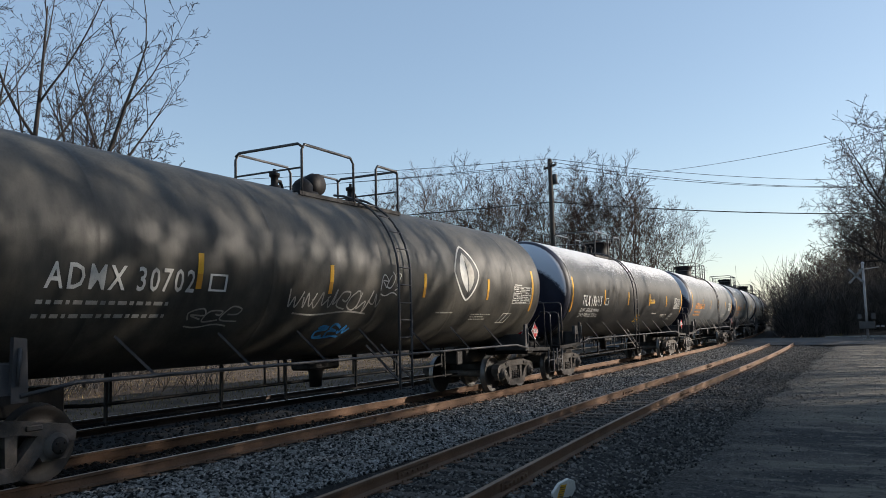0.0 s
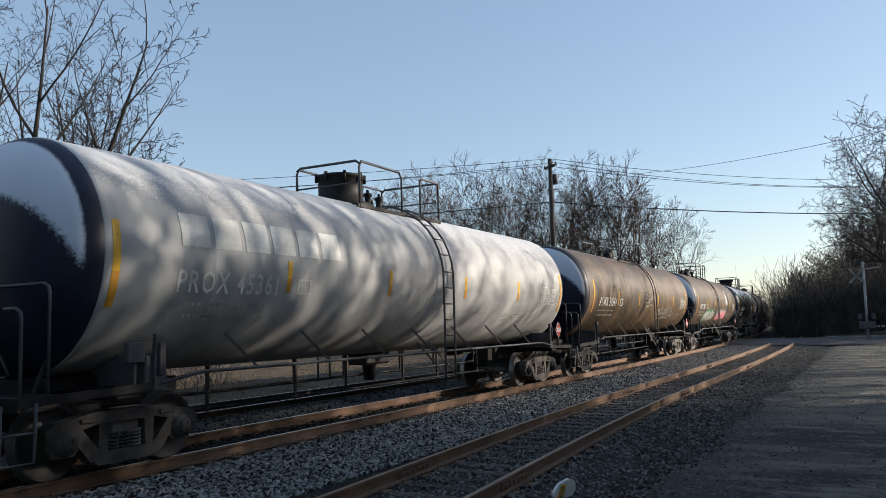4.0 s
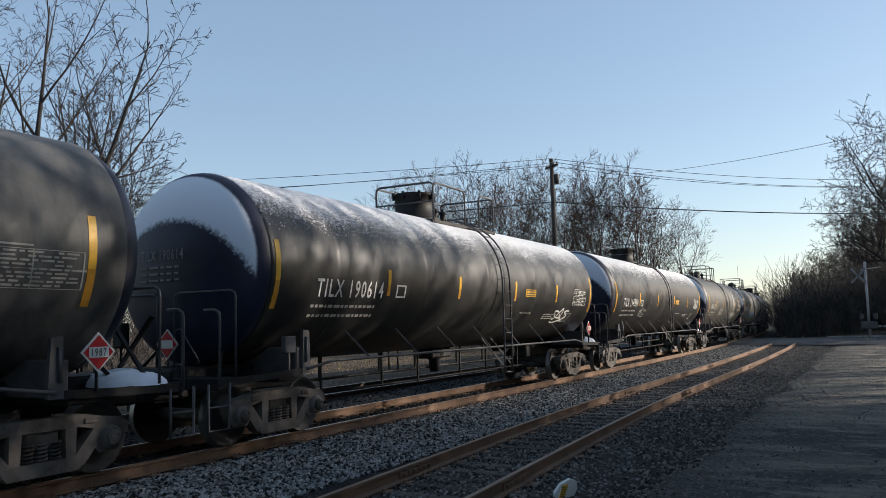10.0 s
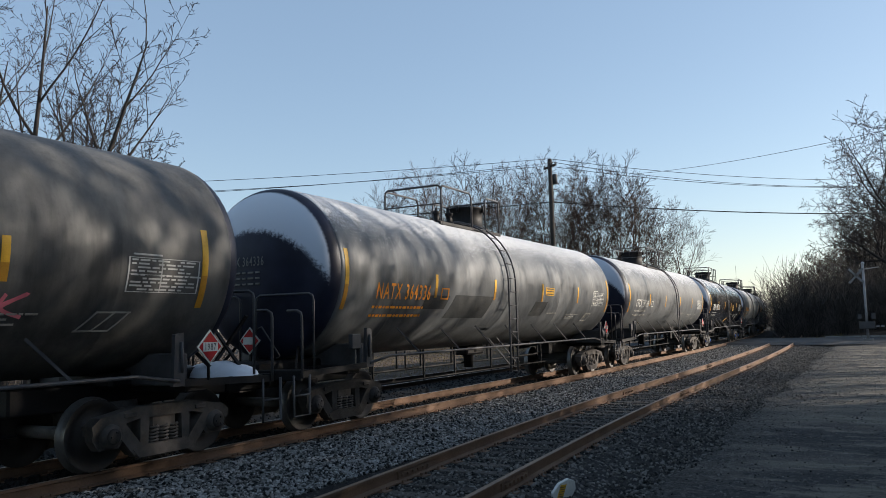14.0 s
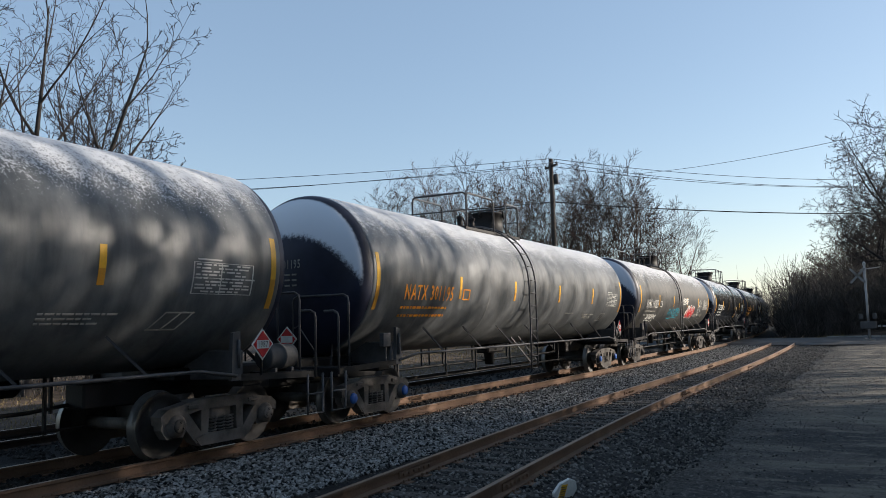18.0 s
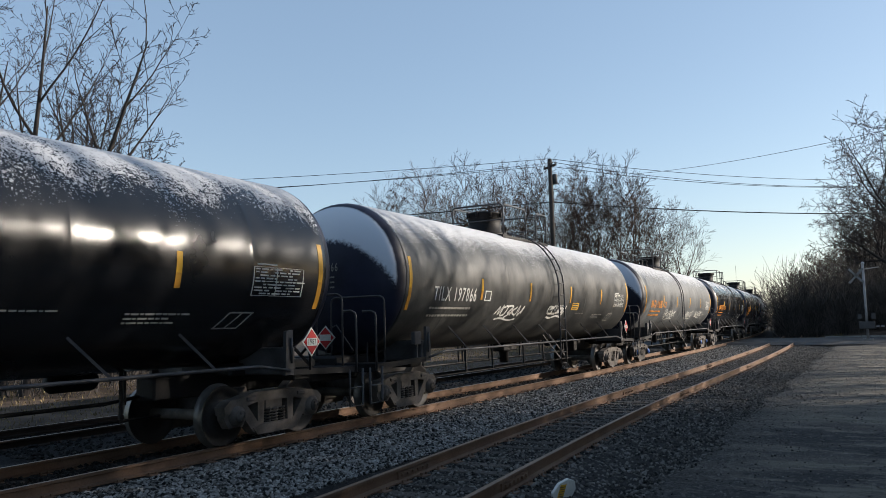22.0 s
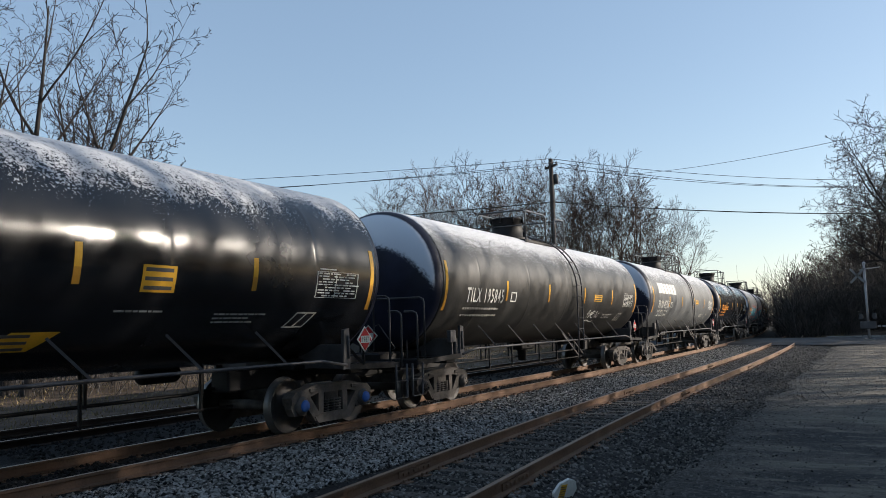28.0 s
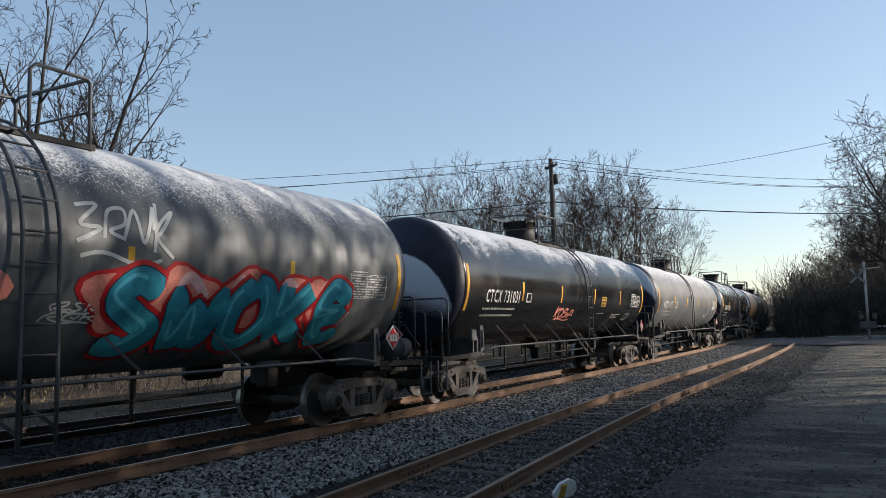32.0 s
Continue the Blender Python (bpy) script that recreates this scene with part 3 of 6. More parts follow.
stones("ballast_stones", 84000, 1, 4, 64, -3.45, -0.97, between, 0.013, 0.036, 1.9)
stones("ballast_stones", 30000, 2, 4, 60, -5.25, -3.25, -0.258, 0.012, 0.03, 1.7, M_DARKSTONE)
stones("ballast_stones", 24000, 3, 4, 64, -7.4, -5.3, lambda o, s: -0.245 if o > -5.8 else -0.245 + 0.045 * (o + 5.8), 0.012, 0.034, 1.6, M_DARKSTONE)
stones("lot_grit", 13000, 8, 4, 64, -6.9, -11.5, -0.262, 0.006, 0.022, 1.5, M_DARKSTONE, 2.2)
# these stones carry the train's shade in their colour
stones("ballast_stones", 5000, 4, 6, 60, -0.66, 0.66, -0.185, 0.024, 0.05, 1.6, M_SHADESTONE)
stones("ballast_stones", 5000, 6, 8, 50, 0.85, 5.6, -0.2, 0.024, 0.05, 1.6, M_SHADESTONE)


def grass(name, count, seed, x0, x1, y0, y1, h0, h1, mat, label):
    rs = np.random.RandomState(seed)
    verts, faces = [], []
    for i in range(count):
        x, y = x0 + (x1 - x0) * rs.rand(), y0 + (y1 - y0) * rs.rand() ** 1.3
        y += along(x) - TRACK_Y
        z = lie(x, y) - 0.02
        h = h0 + (h1 - h0) * rs.rand()
        a, w = rs.rand() * 6.283, 0.008 + 0.014 * rs.rand()
        lx, ly = (rs.rand(2) - 0.5) * h * 1.1
        dx, dy = math.cos(a) * w, math.sin(a) * w
        o = len(verts)
        verts += [(x - dx, y - dy, z), (x + dx, y + dy, z), (x + lx * 0.5 + dx * 0.6, y + ly * 0.5 + dy * 0.6, z + h * 0.65), (x + lx, y + ly, z + h)]
        faces += [(o, o + 1, o + 2), (o, o + 2, o + 3)]
    me = bpy.data.meshes.new(name)
    me.from_pydata(verts, [], faces)
    me.materials.append(mat)
    return thing(name, me, label, "grass", kind="stuff")


grass("dry_grass", 38000, 11, 8, 62, 14.9, 32, 0.03, 0.11, M_GRASS, "dry straw-coloured winter grass beyond the tracks")
grass("verge_grass", 3000, 12, 66, 92, 1.0, 8.0, 0.1, 0.35, M_GRASS, "sparse dry grass by the crossing")


# ---------------------------------------------------------------- trees
def grow(seed, height, spread, trunk_r, trunk=0.6, reach=0.45, kids=(8, 6, 6, 5), fork=0.35, rise=0.06, lean=(0, 0), wild=0.2, short=(0.5, 0.5, 0.5)):
    """Bare branches as tapered limbs: (points, radii, level) runs."""
    rnd = random.Random(seed)
    runs = []

    def limb(p, d, length, r, level):
        n = (10, 8, 5, 3, 2)[level]
        pts, rad = [p.copy()], [r]
        q, dd = p.copy(), d.copy()
        bend = wild * (0.35, 0.8, 1.0, 1.2, 1.3)[level]
        for i in range(n):
            dd = (dd + Vector((rnd.uniform(-1, 1), rnd.uniform(-1, 1), rnd.uniform(-0.8, 0.8))) * bend + Vector((0, 0, (0, rise, rise * 0.3, 0, 0)[level]))).normalized()
            q = q + dd * length / n
            pts.append(q.copy())
            rad.append(max(r * (1 - (0.9 if level < 2 else 0.72) * (i + 1) / n), 0.003))
        runs.append((pts, rad, level))
        if level >= len(kids):
            return
        count = max(2, kids[level] + rnd.randint(-1, 1))
        spin = rnd.uniform(0, 6.283)
        first = fork if level == 0 else 0.16
        for k in range(count):
            f = min(0.995, first + (1 - first) * (k + rnd.uniform(0.2, 0.9)) / count)
            i = min(int(f * n), n - 1)
            base = pts[i].lerp(pts[i + 1], f * n - i)
            axis = (pts[i + 1] - pts[i]).normalized()
            side = axis.orthogonal().normalized()
            spin += 2.4 + rnd.uniform(-0.5, 0.5)
            side.rotate(Matrix.Rotation(spin, 3, axis))
            tilt = spread * rnd.uniform(0.7, 1.25) * (1.15 if level else 1.1 - 0.35 * f)
            nd = axis * math.cos(tilt) + side * math.sin(tilt)
            size = height * reach * rnd.uniform(0.7, 1.1) if level == 0 else length * short[level - 1] * (1.2 - 0.45 * f) * rnd.uniform(0.6, 1.25)
            limb(base, nd, size, rad[i] * (0.62 if level == 0 else 0.6), level + 1)

    limb(Vector((0, 0, -0.3)), Vector((lean[0], lean[1], 1)).normalized(), height * trunk, trunk_r, 0)
    top = max(p.z for run in runs for p in run[0])
    k = height / top
    return [([p * k for p in pts], rad, level) for pts, rad, level in runs]


def runs_mesh(name, runs, mat, thick=1.0, minimum=0.006):
    verts, faces = [], []
    for pts, rad, level in runs:
        n = 7 if level == 0 else (5 if level == 1 else 3)
        o = len(verts)
        side = None
        for i, p in enumerate(pts):
            d = (pts[min(i + 1, len(pts) - 1)] - pts[max(i - 1, 0)]).normalized()
            side = d.orthogonal().normalized() if side is None else (side - d * side.dot(d)).normalized()
            up = d.cross(side)
            r = max(rad[i] * thick, minimum)
            for k in range(n):
                a = 6.2832 * k / n
                q = p + (side * math.cos(a) + up * math.sin(a)) * r
                verts.append((q.x, q.y, q.z))
        for i in range(len(pts) - 1):
            for k in range(n):
                faces.append((o + i * n + k, o + i * n + (k + 1) % n, o + (i + 1) * n + (k + 1) % n, o + (i + 1) * n + k))
    me = bpy.data.meshes.new(name)
    me.from_pydata(verts, [], faces)
    me.polygons.foreach_set("use_smooth", [True] * len(faces))
    me.materials.append(mat)
    return me


def tree_model(seed, minimum=0.006, bark=None, **shape):
    runs = grow(seed, **shape)
    return (runs_mesh("trunk", [r for r in runs if r[2] <= 1], bark or M_BARK), runs_mesh("crown", [r for r in runs if r[2] > 1], bark or M_TWIG, 1.0, minimum))


def tree(model, x, y, turn, size, label, group):
    t = thing("bare_tree", None, label, "tree", group, at=Matrix.Translation((x, y, lie(x, y) - 0.05)) @ Matrix.Rotation(radians(turn), 4, "Z") @ Matrix.Scale(size, 4))
    part("trunk", model[0], t)
    part("crown", model[1], t, None, "leafless twigs")
    return t


FAR = [tree_model(100 + i, minimum=0.011, bark=M_LITBARK, height=17, spread=0.52, trunk_r=0.26, trunk=0.74, reach=0.44, kids=(8, 8, 6, 5), fork=0.22, rise=0.09, wild=0.11, short=(0.5, 0.48, 0.6)) for i in range(5)]
NEAR = [tree_model(200 + i, minimum=0.009, height=18, spread=0.7, trunk_r=0.2, trunk=0.86, reach=0.36, kids=(7, 7, 5, 3), fork=0.22, rise=0.1, lean=lean, wild=0.13, short=(0.36, 0.34, 0.45)) for i, lean in enumerate(((0.05, 0.0), (0.14, 0.0), (0.30, 0.0)))]
BUSHY = [tree_model(260 + i, minimum=0.009, height=11, spread=0.6, trunk_r=0.08, trunk=0.6, reach=0.5, kids=(9, 8, 6, 3), fork=0.08, rise=0.08, wild=0.14, short=(0.4, 0.36, 0.4)) for i in range(2)]
BIG = [tree_model(300 + i, minimum=0.015, height=19, spread=0.85, trunk_r=0.46, trunk=0.62, reach=0.5, kids=(12, 10, 8, 4), fork=0.28, rise=0.07, wild=0.2, short=(0.45, 0.4, 0.45)) for i in range(2)]
BANK = [tree_model(340 + i, minimum=0.018, bark=M_LITBARK, height=15, spread=0.58, trunk_r=0.2, trunk=0.7, reach=0.42, kids=(8, 7, 6, 3), fork=0.14, rise=0.08, wild=0.18, short=(0.45, 0.42, 0.5)) for i in range(3)]
LOT = [tree_model(380 + i, minimum=0.014, height=18, spread=0.6, trunk_r=0.3, trunk=0.7, reach=0.4, kids=(8, 6, 4, 3), fork=0.34, rise=0.08, wild=0.16, short=(0.45, 0.42, 0.5)) for i in range(3)]


def polar(az, d):
    return d * math.cos(radians(az)), d * math.sin(radians(az))


# tall thin trees behind the train, close by
for kind, az, d, turn, size in [(NEAR[1], 57.4, 30, -80, 1.0), (NEAR[2], 56.4, 29, -62, 1.0), (NEAR[0], 52.6, 32, -40, 0.86), (BUSHY[1], 52.0, 31, 120, 1.25), (BUSHY[0], 51.0, 32, 20, 1.12), (BUSHY[1], 49.8, 35, 200, 0.84), (NEAR[0], 59.6, 36, 120, 1.0), (BUSHY[0], 54.8, 40, 10, 0.95), (BUSHY[1], 57.6, 38, 300, 0.9), (NEAR[1], 63.0, 34, 200, 1.0)]:
    x, y = polar(az, d)
    tree(kind, x, y, turn, size, "tall thin bare tree behind the far track" if kind in NEAR else "bushy many-limbed bare tree behind the far track", "trees behind the train")
# the wood beyond the pole
wood = random.Random(8)
for az, d, size in [(32.6, 74, 0.98), (30.6, 80, 1.02), (28.9, 78, 1.12), (27.2, 84, 1.12), (25.6, 76, 1.14), (24.0, 84, 1.12), (22.6, 76, 1.08), (21.2, 86, 1.2), (19.9, 76, 1.1), (18.6, 86, 1.16), (17.3, 78, 1.08), (16.0, 86, 1.16), (14.8, 82, 1.08), (13.4, 90, 1.0), (11.5, 94, 0.95), (33.4, 90, 0.85), (24.8, 94, 1.2), (17.9, 98, 1.2), (21.9, 96, 1.2)]:
    x, y = polar(az, d)
    tree(FAR[wood.randrange(5)], x, y, wood.uniform(0, 360), size, "bare grey-brown tree in the wood beyond the crossing", "trees of the far wood")
# the wooded bank across the road
for k in range(36):
    az = -3.4 + 9.1 * (k + wood.uniform(0, 0.9)) / 36
    x, y = polar(az, wood.uniform(94, 150))
    grown = (0.42 + 0.5 * min(1.0, (5.9 - az) / 4.0)) * wood.uniform(0.75, 1.15)
    tree(BANK[k % 3], x, y, wood.uniform(0, 360), grown, "bare tree on the dark wooded bank", "trees of the bank")
for az, d, turn, size in [(-2.3, 76, 200, 1.16), (-5.4, 84, 40, 1.1), (0.4, 98, 120, 0.72), (-0.9, 90, 20, 0.9)]:
    x, y = polar(az, d)
    tree(BIG[0 if az < -2 else 1], x, y, turn, size, "large spreading bare oak by the crossing", "oaks by the crossing")
# trees along the lot, whose shadows reach the train
for k, (x, y, turn, size) in enumerate([(9, -11, 30, 0.72), (13, -9.5, 100, 0.7), (16.5, -12, 200, 0.75), (20, -10, 300, 0.66), (28, -12, 170, 0.7), (33, -13, 260, 0.75), (11, -15, 15, 0.85), (15, -17, 115, 0.85), (18, -15.5, 215, 0.82), (31, -22, 80, 0.95), (24, -17, 70, 0.75), (26.5, -13, 190, 0.7), (36.5, -13, 20, 0.75), (40, -18, 130, 0.85), (43, -13, 250, 0.75), (47, -19, 60, 0.85), (27.6, -9.6, 45, 0.72), (25.2, -9.8, 140, 0.7), (42.6, -9.8, 220, 0.75), (33.8, -10.6, 310, 0.62), (30.6, -9.4, 15, 0.66), (36.4, -9.6, 95, 0.7), (39.4, -10.6, 175, 0.66), (46.5, -10.2, 260, 0.72), (51.0, -11.0, 330, 0.7), (22.6, -10.4, 75, 0.62)]):
    tree(LOT[k % 3], x, y, turn, size, "bare tree at the edge of the lot", "trees along the lot")


def thicket(name, count, seed, place, h0, h1, label, thick=0.012, lean=1.0, slim=1.0):
    """Tangled leafless brush."""
    rs = random.Random(seed)
    runs = []
    for i in range(count):
        x, y = place(rs)
        z = lie(x, y) - 0.1
        h = h0 + (h1 - h0) * rs.random() ** slim
        p = Vector((x, y, z))
        d = Vector((rs.uniform(-0.5, 0.5) * lean, rs.uniform(-0.5, 0.5) * lean, 1)).normalized()
        pts, rad = [p], [thick * 1.6]
        for k in range(4):
            d = (d + Vector((rs.uniform(-0.5, 0.5), rs.uniform(-0.5, 0.5), rs.uniform(-0.3, 0.3))) * lean).normalized()
            pts.append(pts[-1] + d * h / 4)
            rad.append(thick * (1.6 - 0.3 * (k + 1)))
            if k:
                e = (d + Vector((rs.uniform(-1, 1), rs.uniform(-1, 1), rs.uniform(-0.3, 0.6)))).normalized()
                a = pts[-1]
                runs.append(([a, a + e * h * 0.16, a + (e + Vector((rs.uniform(-.4, .4), rs.uniform(-.4, .4), 0.2))) * h * 0.3], [thick, thick * 0.8, thick * 0.5], 3))
        runs.append((pts, rad, 3))
    return thing(name, runs_mesh(name, runs, M_BRUSH, 1.0, 0.012), label, "brush", kind="stuff")


def on_bank(rs):
    return polar(rs.uniform(-5.0, 5.6), rs.uniform(82, 128) if rs.random() < 0.75 else rs.uniform(82, 92))


def under_wood(rs):
    return polar(rs.uniform(10, 33), rs.uniform(70, 92))


def far_verge(rs):
    x, y = polar(rs.uniform(44, 62), rs.uniform(27, 44))
    return x, y


def lot_edge(rs):
    x = rs.uniform(-8, 27)
    while noise.noise(Vector((x * 0.32, 4.0, 0))) > 0.22:
        x = rs.uniform(-8, 27)
    return x, rs.uniform(-17.5, -12.5)


def sapling_belt(rs):
    y = rs.uniform(-16.5, -14)
    return rs.uniform(2, 32.5) + (-14 - y) * 0.87, y


# out of view; added to keep sun off the lower flanks of near cars
thicket("sapling_belt", 500, 25, sapling_belt, 9.7, 13.2, "unseen belt of tall bare saplings, added to shade the near cars", 0.05, 0.25)
def roadside(rs):
    return rs.uniform(84, 165), rs.uniform(-30, -20)


# unseen trees, added only so that the bank lies in shadow
thicket("roadside_wood", 1500, 27, roadside, 8.0, 11.5, "unseen belt of young bare trees, added to shade the bank", 0.06, 0.3)
# unseen sun blocker, low enough to shade the ground but not the tanks
thicket("lot_brush", 3600, 24, lot_edge, 4.6, 8.6, "unseen dense leafless brush, added to shade lot and ballast", 0.038, 0.6)
thicket("bank_brush", 9000, 21, on_bank, 0.8, 7.0, "dense dark leafless brush on the bank", 0.018, 1.0, 2.2)
thicket("wood_brush", 1600, 22, under_wood, 1.2, 3.4, "tangled brush under the far wood", 0.02)
thicket("verge_brush", 700, 23, far_verge, 1.0, 4.5, "tangled brush beyond the far track", 0.009)


# ---------------------------------------------------------------- poles, wires, crossing signal
def utility_pole(x, y, top, label, arm_turn):
    base = lie(x, y)
    p = thing("utility_pole", None, label, "utility pole", "utility poles", at=Matrix.Translation((x, y, base)) @ Matrix.Rotation(radians(arm_turn), 4, "Z"))
    g = Geo()
    g.tube([(0, 0, -0.3), (0, 0, (top - base) * 0.5), (0, 0, top - base)], 0.15, 10, radii=[0.19, 0.165, 0.13])
    part("pole", g.mesh("pole", M_POLE), p)
    g = Geo()
    g.box(-0.75, 0.75, -0.06, 0.06, top - base - 0.55, top - base - 0.43, 0.01)
    part("crossarm", g.mesh("crossarm", M_POLE), p)
    for ix in (-0.68, -0.25, 0.68):
        g = Geo()
        g.lathe([(0, 0.02), (0.03, 0.05), (0.06, 0.035), (0.09, 0.05), (0.14, 0.02), (0.15, 0.0)], (ix, 0, top - base - 0.43), "z", 10)
        part("insulator", g.mesh("insulator", M_GRIME), p)
    g = Geo()
    g.lathe([(0, 0.0), (0, 0.16), (0.6, 0.16), (0.66, 0.1), (0.66, 0.0)], (0.0, -0.32, top - base - 1.6), "z", 12)
    part("equipment_can", g.mesh("equipment_can", M_GRIME), p)
    return p


def wire(p0, p1, sag, r, label):
    p0, p1 = Vector(p0), Vector(p1)
    g = Geo()
    pts = []
    for i in range(25):
        f = i / 24
        q = p0.lerp(p1, f)
        q.z -= sag * 4 * f * (1 - f)
        pts.append(q)
    g.tube(pts, r, 5)
    return thing("overhead_wire", g.mesh("overhead_wire", M_WIRE), label, "wire", "overhead wires", "structure")


PX, PY, PT = 46.9, 17.4, 12.1
utility_pole(PX, PY, PT, "weathered timber utility pole beyond the tracks", 50)
utility_pole(68.0, -6.0, 11.7, "timber utility pole beyond the lot", 50)
utility_pole(2.0, 74.0, 10.6, "timber utility pole beyond the field", 50)
for dz, side, sag in ((0.02, 0.0, 1.3), (-0.35, 0.3, 1.5), (-0.35, -0.45, 1.8)):
    wire((PX + side, PY + side, PT + dz), (68.0 + side, -6.0 + side, 11.5 + dz), sag * 0.5, 0.016, "thin sagging power wire between poles")
    wire((PX + side, PY + side, PT + dz), (2.0 + side, 74 + side, 10.4 + dz), sag, 0.016, "thin sagging power wire between poles")
wire((PX, PY, PT - 2.75), (68.0, -6.0, 9.0), 0.4, 0.035, "thick dark telephone cable between poles")
wire((PX, PY, PT - 2.75), (2.0, 74, 7.0), 1.2, 0.035, "thick dark telephone cable between poles")
wire((92.0, 24.0, 19.0), (60.0, -6.0, 14.6), 0.6, 0.02, "thin service wire high above the crossing")


def crossing_signal(x, y):
    s = thing("crossing_signal", None, "grey steel crossing mast with crossbuck and gate box", "crossing signal", at=pose(x, y, 0.0, 0, 0, 0))
    g = Geo()
    g.tube([(0, 0, -0.3), (0, 0, 5.2)], 0.085, 12)
    g.lathe([(5.2, 0.1), (5.3, 0.12), (5.4, 0.06), (5.42, 0)], (0, 0, 0), "z", 12)
    part("mast", g.mesh("mast", M_GALV), s)
    for sgn in (-1, 1):
        g = Geo()
        g.beam((-0.12, 0.45 - 0.45 * sgn, 3.95), (-0.12, 0.45 + 0.45 * sgn, 4.95), 0.15, 0.03, up=(1, 0, 0))
        part("crossbuck_blade", g.mesh("crossbuck_blade", M_BUCK), s, None, "white crossbuck blade")
    g = Geo()
    g.beam((0, 0.3, 4.85), (0, -1.0, 5.0), 0.06, 0.06)
    part("arm", g.mesh("arm", M_GALV), s)
    g = Geo()
    g.box(-0.22, 0.22, -0.5, 0.5, 0.75, 1.25, 0.03)
    part("gate_box", g.mesh("gate_box", M_GRIME), s, None, "dark gate mechanism box")
    for sgn in (-0.42, 0.42):
        g = Geo()
        g.box(-0.16, 0.1, sgn - 0.13, sgn + 0.13, 1.4, 1.8, 0.03)
        g.lathe([(-0.2, 0.16), (-0.16, 0.15)], (0, sgn, 1.6), "x", 16)
        part("flasher", g.mesh("flasher", M_GRIME), s, None, "dark unlit flasher head")
    g = Geo()
    g.box(-0.35, 0.35, -0.35, 0.35, -0.4, 0.06, 0.03)
    part("footing", g.mesh("footing", M_CONC), s)
    for k in range(5):
        g = Geo()
        g.box(-0.03, 0.03, -0.75 - 0.3 * k, -0.55 - 0.3 * k, 0.86, 0.96, 0.01)
        part("counterweight_link", g.mesh("counterweight_link", M_GALV), s)


crossing_signal(62.5, 0.42)


def track_marker(x, y):
    s = thing("track_marker", None, "short leaning white marker post with a yellow panel beside the siding", "marker post", at=Matrix.Translation((x, y, -0.27)) @ Matrix.Rotation(radians(-33), 4, "Z") @ Matrix.Rotation(radians(10), 4, "X"))
    g = Geo()
    g.prism([(-0.14, 0.0), (0.10, 0.0), (0.16, 0.10), (0.14, 0.19), (0.05, 0.225), (-0.08, 0.18), (-0.16, 0.08)], -0.02, 0.02)
    part("plate", g.mesh("plate", M_WHITE), s, None, "white painted steel plate")
    g = Geo()
    g.prism([(-0.10, 0.02), (-0.02, 0.02), (0.02, 0.17), (-0.06, 0.165)], -0.026, -0.02)
    part("panel", g.mesh("panel", M_YELLOW), s, None, "yellow panel with dark lines")
    for k in range(5):
        g = Geo()
        g.box(-0.09 + 0.004 * k, -0.02 + 0.006 * k, -0.03, -0.026, 0.035 + 0.026 * k, 0.043 + 0.026 * k)
        part("bar", g.mesh("bar", M_GRIME), s)
    g = Geo()
    g.box(-0.03, 0.03, 0.02, 0.06, -0.1, 0.15, 0.005)
    part("stake", g.mesh("stake", M_GALV), s)


track_marker(8.75, 3.25)


# ---------------------------------------------------------------- tank cars
R, ZC = 1.56, 2.74
SPEED = 18.0
CACHE = {}
ROLLING = {}


def once(key, build, *mats):
    """One mesh for all cars that share a part."""
    if key not in CACHE:
        g = Geo()
        build(g)
        CACHE[key] = g.mesh(key if isinstance(key, str) else key[0], *mats)
    return CACHE[key]


def shell_build(length):
    def build(g):
        seams = [length * f for f in (0.115, 0.31, 0.5, 0.69, 0.885)]
        prof = [(0.0, R - 0.015), (0.012, R), (0.08, R)]
        for u in seams:
            prof += [(u - 0.10, R), (u - 0.022, R), (u - 0.012, R + 0.0015), (u + 0.012, R + 0.0015), (u + 0.022, R), (u + 0.10, R)]
        prof += [(length - 0.08, R), (length - 0.012, R), (length, R - 0.015)]
        g.lathe(prof, (0, 0, ZC), "x", 72)
    return build


def head_build(length, front):
    def build(g):
        prof = []
        for i in range(13):
            a = math.pi / 2 * i / 12
            r = (R - 0.012) * math.cos(a) ** 0.85 if i < 12 else 0.0
            x = 0.02 + 0.56 * math.sin(a)
            prof.append((-x if front else length + x, r))
        prof.insert(0, (0.0 if front else length, R - 0.012))
        g.lathe(prof, (0, 0, ZC), "x", 56)
    return build


def on_shell(u, a, off=0.0):
    return (u, -(R + off) * math.cos(a), ZC + (R + off) * math.sin(a))


def patch(g, u0, u1, a0, a1, slot=0, off=0.006, skew=0.0):
    """A thin piece lying on the near flank, angles in degrees above the middle."""
    na = max(2, int(abs(a1 - a0) / 4) + 1)
    vs = []
    for o in (off, off - 0.004):
        for i in range(na + 1):
            a = a0 + (a1 - a0) * i / na
            k = skew * (i / na)
            vs += [on_shell(u0 + k, radians(a), o), on_shell(u1 + k, radians(a), o)]
    n = 2 * (na + 1)
    fs = [(2 * i, 2 * i + 1, 2 * i + 3, 2 * i + 2) for i in range(na)]
    fs += [(2 * i, 2 * i + 2, n + 2 * i + 2, n + 2 * i) for i in range(na)] + [(2 * i + 1, n + 2 * i + 1, n + 2 * i + 3, 2 * i + 3) for i in range(na)]
    fs += [(0, n, n + 1, 1), (n - 2, n - 1, 2 * n - 1, 2 * n - 2)]
    g.put(vs, fs, slot)


